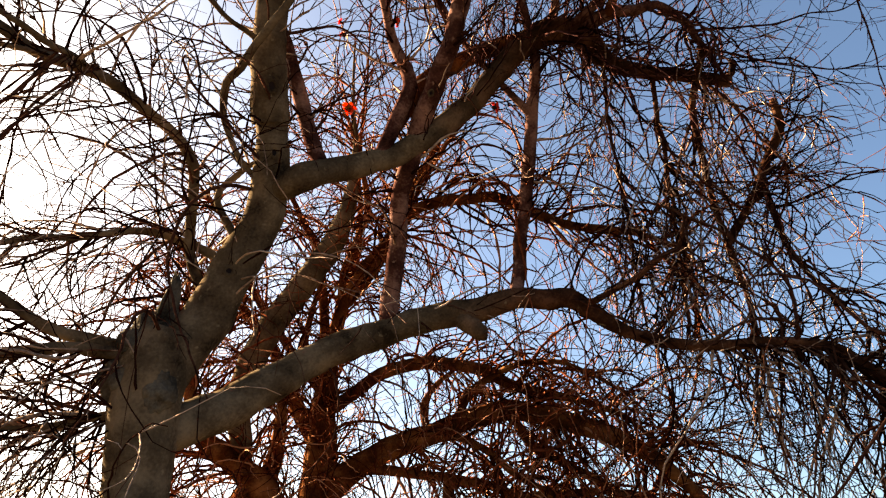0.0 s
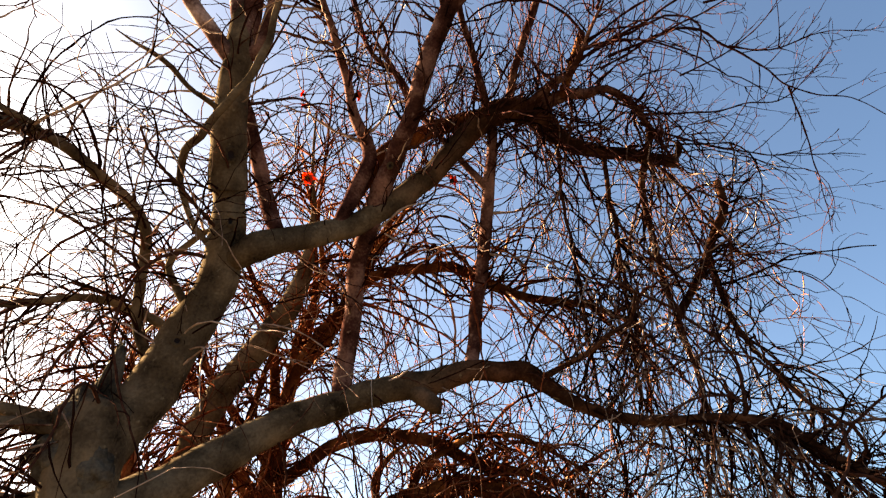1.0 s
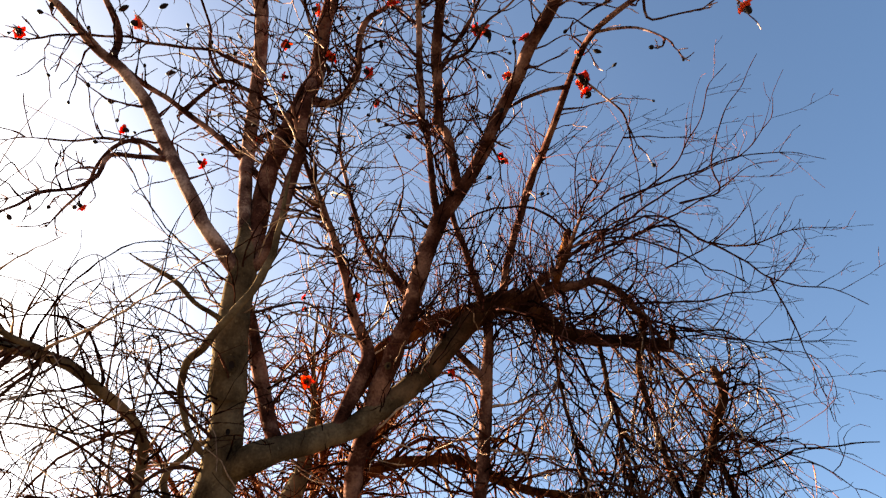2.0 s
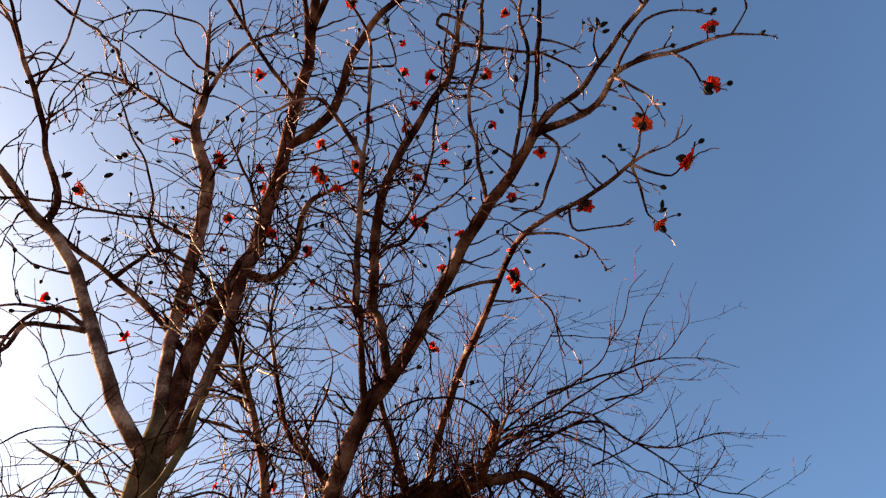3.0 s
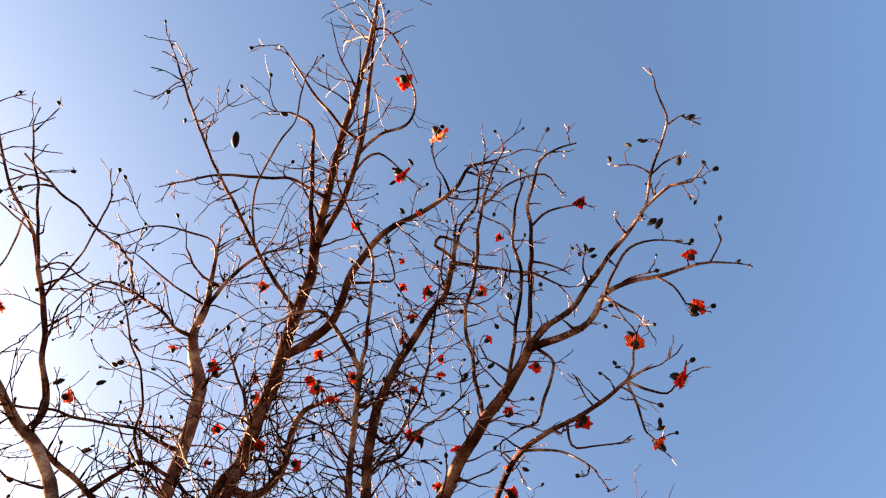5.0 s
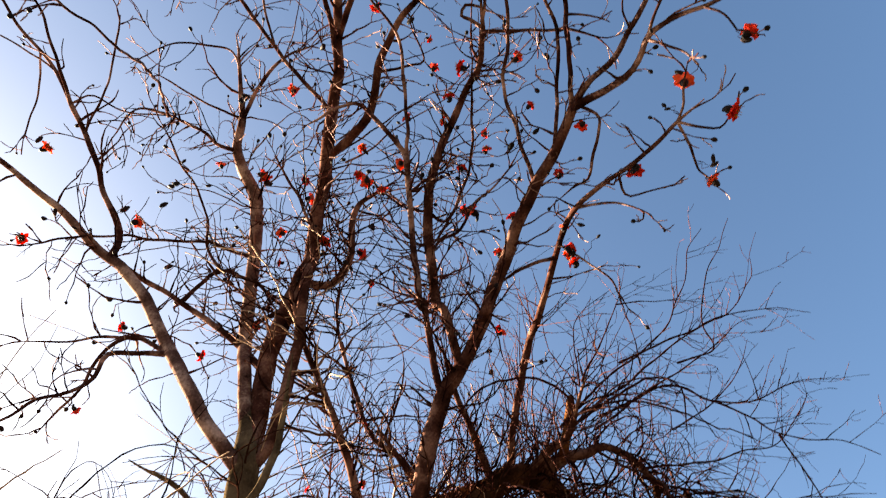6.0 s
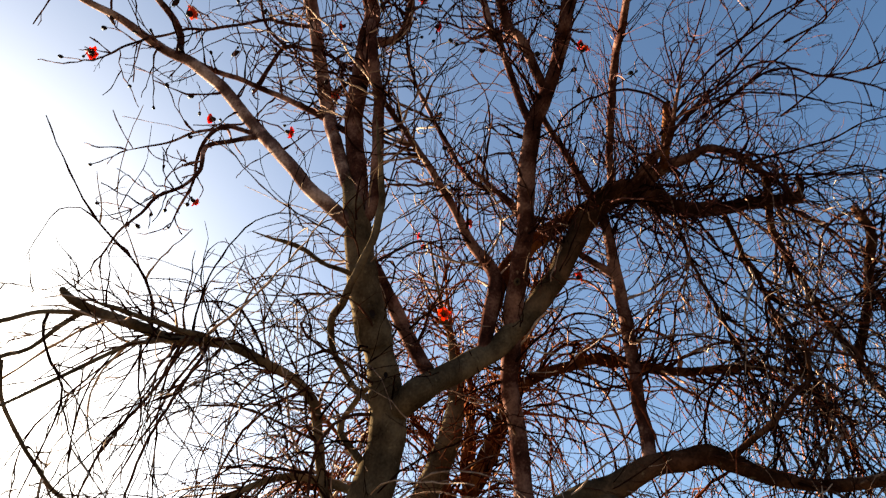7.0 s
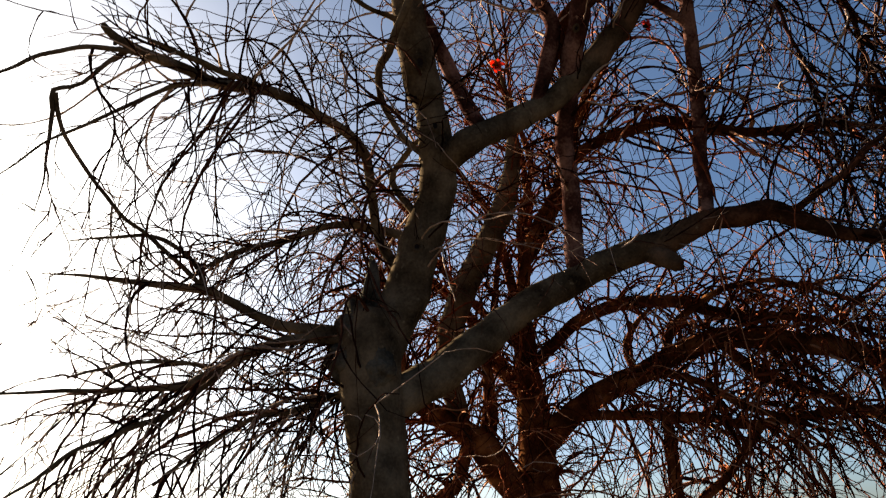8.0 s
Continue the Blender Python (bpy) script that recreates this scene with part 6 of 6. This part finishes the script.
def blossom(x, y, z, size):
    way = unit(stalk((x, y, z), 0.0026, 0.1) + rng.normal(size=3) * 0.55)
    ob = tagged(new("flower", PETALS[rng.integers(6)]), "ragged red blossom with curled petals")
    ob.parent = front
    ob.matrix_basis = aim(np.array((x, y, z)) - way * 0.038 * size, way, min(size, 1.5) * 1.62, rng.uniform(0, 6.28))
    for part_name, data in (("calyx", CUPS[rng.integers(3)]), ("stamen_tuft", TUFTS[rng.integers(3)])):
        sub = new(part_name, data)
        sub.parent = ob
    for _ in range(rng.integers(0, 3)):
        aside = unit(np.cross(way, rng.normal(size=3)))
        sub = new("bud", BUDS[rng.integers(4)])
        sub.parent = front
        sub.matrix_basis = aim(np.array((x, y, z)) - way * 0.045 * size + aside * 0.004, unit(aside + way * rng.uniform(-0.4, 0.9)), min(size, 1.05) * rng.uniform(0.65, 1.0), rng.uniform(0, 6.28))
    return ob


def bud(x, y, z, size, kinds=BUDS, heading=None):
    way = unit(stalk((x, y, z), 0.0020, 0.05) + rng.normal(size=3) * 0.35)
    if heading:
        way = unit(np.array(heading, float))
    ob = tagged(new("bud", kinds[rng.integers(len(kinds))]), "dark closed flower bud")
    ob.parent = front
    ob.matrix_basis = aim(np.array((x, y, z)) - way * 0.03 * size, way, size * 1.45, rng.uniform(0, 6.28))
    return ob


blossom(0.46, -0.32, 7.12, 1.6)
blossom(0.21, 0.05, 7.15, 1.4)
blossom(0.13, -0.68, 7.24, 1.4)
blossom(-2.43, 1.31, 6.49, 1)
blossom(-1.80, 1.74, 6.13, 1)
blossom(-0.07, 0.41, 6.67, 0.8)
blossom(-0.73, 1.08, 6.98, 0.9)
blossom(0.33, 0.83, 6.65, 0.8)
blossom(0.50, 0.77, 6.42, 1)
blossom(0.85, 0.66, 6.22, 0.9)
blossom(0.89, 0.25, 6.19, 0.6)
blossom(1.32, -0.10, 5.98, 0.8)
blossom(0.38, 0.26, 6.76, 0.7)
blossom(0.30, 0.64, 6.71, 0.6)
blossom(1.82, 0.03, 5.37, 0.8)
blossom(1.86, 0.29, 5.24, 1)
blossom(1.55, 0.54, 5.21, 1.05)
blossom(1.77, 0.65, 5.06, 1.05)
blossom(1.81, 1.10, 5.14, 0.9)
blossom(1.38, 1.06, 5.26, 1)
blossom(1.19, 0.96, 5.74, 0.8)
blossom(1.04, 1.24, 5.62, 0.8)
blossom(0.75, 1.51, 5.57, 0.7)
blossom(0.52, 1.57, 5.78, 1.05)
blossom(0.47, 1.57, 5.81, 0.8)
blossom(0.63, 1.22, 6.01, 0.7)
blossom(0.47, 1.35, 6.01, 0.7)
blossom(0.63, 1.13, 6.08, 0.6)
blossom(0.36, 1.09, 6.21, 0.7)
blossom(0.89, 0.89, 5.93, 0.7)
blossom(0.05, 1.30, 6.00, 0.8)
blossom(-0.19, 1.58, 6.35, 1)
blossom(-0.25, 1.57, 6.43, 0.9)
blossom(-0.08, 1.59, 6.20, 0.9)
blossom(-0.97, 1.68, 6.65, 1.05)
blossom(-1.01, 1.67, 6.73, 0.9)
blossom(-0.84, 1.94, 6.26, 0.8)
blossom(-0.62, 1.72, 6.38, 0.8)
blossom(-0.65, 1.61, 6.45, 0.7)
blossom(-0.52, 1.97, 6.15, 0.9)
blossom(-0.25, 2.01, 6.02, 0.9)
blossom(-0.19, 2.12, 5.80, 0.6)
blossom(-0.99, 2.33, 5.64, 0.6)
blossom(-1.27, 2.25, 5.25, 0.7)
blossom(-1.73, 2.07, 5.35, 0.7)
blossom(-1.32, 1.60, 6.78, 0.7)
blossom(1.11, 1.70, 5.45, 0.9)
blossom(1.14, 1.77, 5.40, 0.8)
blossom(0.65, 1.70, 5.44, 0.8)
blossom(1.07, 1.56, 5.49, 0.6)
blossom(-0.21, 1.34, 6.40, 0.8)
blossom(0.11, 1.04, 6.18, 0.7)
blossom(0.41, 0.94, 6.31, 0.8)
blossom(0.62, 2.09, 5.16, 0.5)
blossom(-0.84, 2.06, 6.03, 0.6)
blossom(-0.54, 2.94, 4.07, 0.8)
blossom(-0.59, 2.81, 4.52, 0.38)
blossom(-0.28, 2.81, 4.63, 0.6)
blossom(0.33, 3.25, 4.35, 0.6)
blossom(1.12, 1.72, 5.44, 0.9)
blossom(-0.60, 2.77, 4.58, 0.34)
blossom(-1.93, 2.34, 4.92, 0.6)
blossom(-0.24, 2.62, 4.93, 0.5)
blossom(-2.44, 1.69, 5.86, 0.8)
blossom(0.64, 2.14, 5.18, 0.6)
bud(-1.08, -0.02, 7.13, 1.7, heading=(0, -1, 0.2))
bud(-0.75, -0.27, 7.22, 1.1)
bud(-1.45, -0.11, 7.08, 0.7)
bud(-1.55, 1.55, 6.34, 1)
bud(-1.58, 1.56, 6.32, 0.9)
bud(-1.63, 1.66, 6.23, 0.9)
bud(-2.49, 1.27, 6.55, 0.9)
bud(1.34, 0.21, 5.83, 0.8)
bud(1.36, 0.16, 5.80, 0.8)
bud(1.38, 0.16, 5.76, 0.8)
bud(1.40, 0.19, 5.74, 0.7)
bud(1.64, -0.10, 5.57, 1)
bud(1.67, -0.10, 5.54, 1)
bud(1.53, -0.55, 5.75, 0.6)
bud(1.55, -0.55, 5.74, 0.6)
bud(1.47, -0.51, 5.77, 0.8)
bud(1.76, -0.73, 5.67, 0.8)
bud(1.83, -0.49, 5.51, 0.6)
bud(1.85, -0.38, 5.48, 0.6)
bud(1.83, -0.26, 5.49, 0.5)
bud(2.03, 0.00, 5.24, 0.5)
bud(1.68, 0.16, 5.44, 0.7)
bud(0.17, 0.51, 6.71, 1)
bud(-0.49, 0.78, 7.11, 1.1)
bud(-1.18, 1.21, 7.17, 1)
bud(-1.14, 1.18, 7.19, 0.9)
bud(0.77, 0.29, 6.40, 0.9)
bud(1.01, 0.61, 6.06, 0.9)
bud(0.92, 1.03, 5.83, 0.8)
bud(1.75, 0.94, 5.10, 0.7)
bud(1.77, 0.98, 5.11, 0.7)
bud(1.26, 1.56, 5.36, 0.5)
bud(1.16, 1.51, 5.43, 0.7)
bud(0.25, 0.28, 6.82, 0.9)
bud(0.28, -0.06, 7.17, 0.9)
bud(0.16, 0.12, 7.13, 0.8)
bud(0.48, -0.38, 7.14, 0.9)
bud(1.85, 0.33, 5.23, 0.8)
bud(1.73, -0.47, 5.61, 0.9)
bud(1.56, 0.52, 5.28, 1.1)
bud(0.77, 1.14, 5.86, 1)
bud(-0.16, 1.86, 6.15, 0.9)
bud(-1.59, 2.00, 5.94, 0.9)
bud(-1.51, 1.44, 6.49, 0.6)
bud(-1.17, 1.90, 6.30, 0.7)
bud(-1.88, 1.66, 6.18, 1)
bud(-2.30, 1.62, 6.09, 0.8)
bud(-1.88, 2.02, 5.59, 0.8)
bud(-1.35, 1.61, 6.42, 0.6)
bud(-2.17, 1.71, 6.02, 0.6)
bud(1.45, 0.66, 5.19, 0.6)
bud(1.46, 0.67, 5.16, 0.5)
# small dark buds at the ends of the spurs
for at, way in TIPS[::max(1, len(TIPS) // 330)]:
    ob = new("bud", KNOPS[rng.integers(3)])
    ob.parent = front
    ob.matrix_basis = aim(at, way, rng.uniform(0.85, 1.75), rng.uniform(0, 6.28))


# the parts above are laid out in world places
for tree, shift in ((front, FRONT), (rear, REAR)):
    for child in tree.children:
        child.matrix_parent_inverse = shift
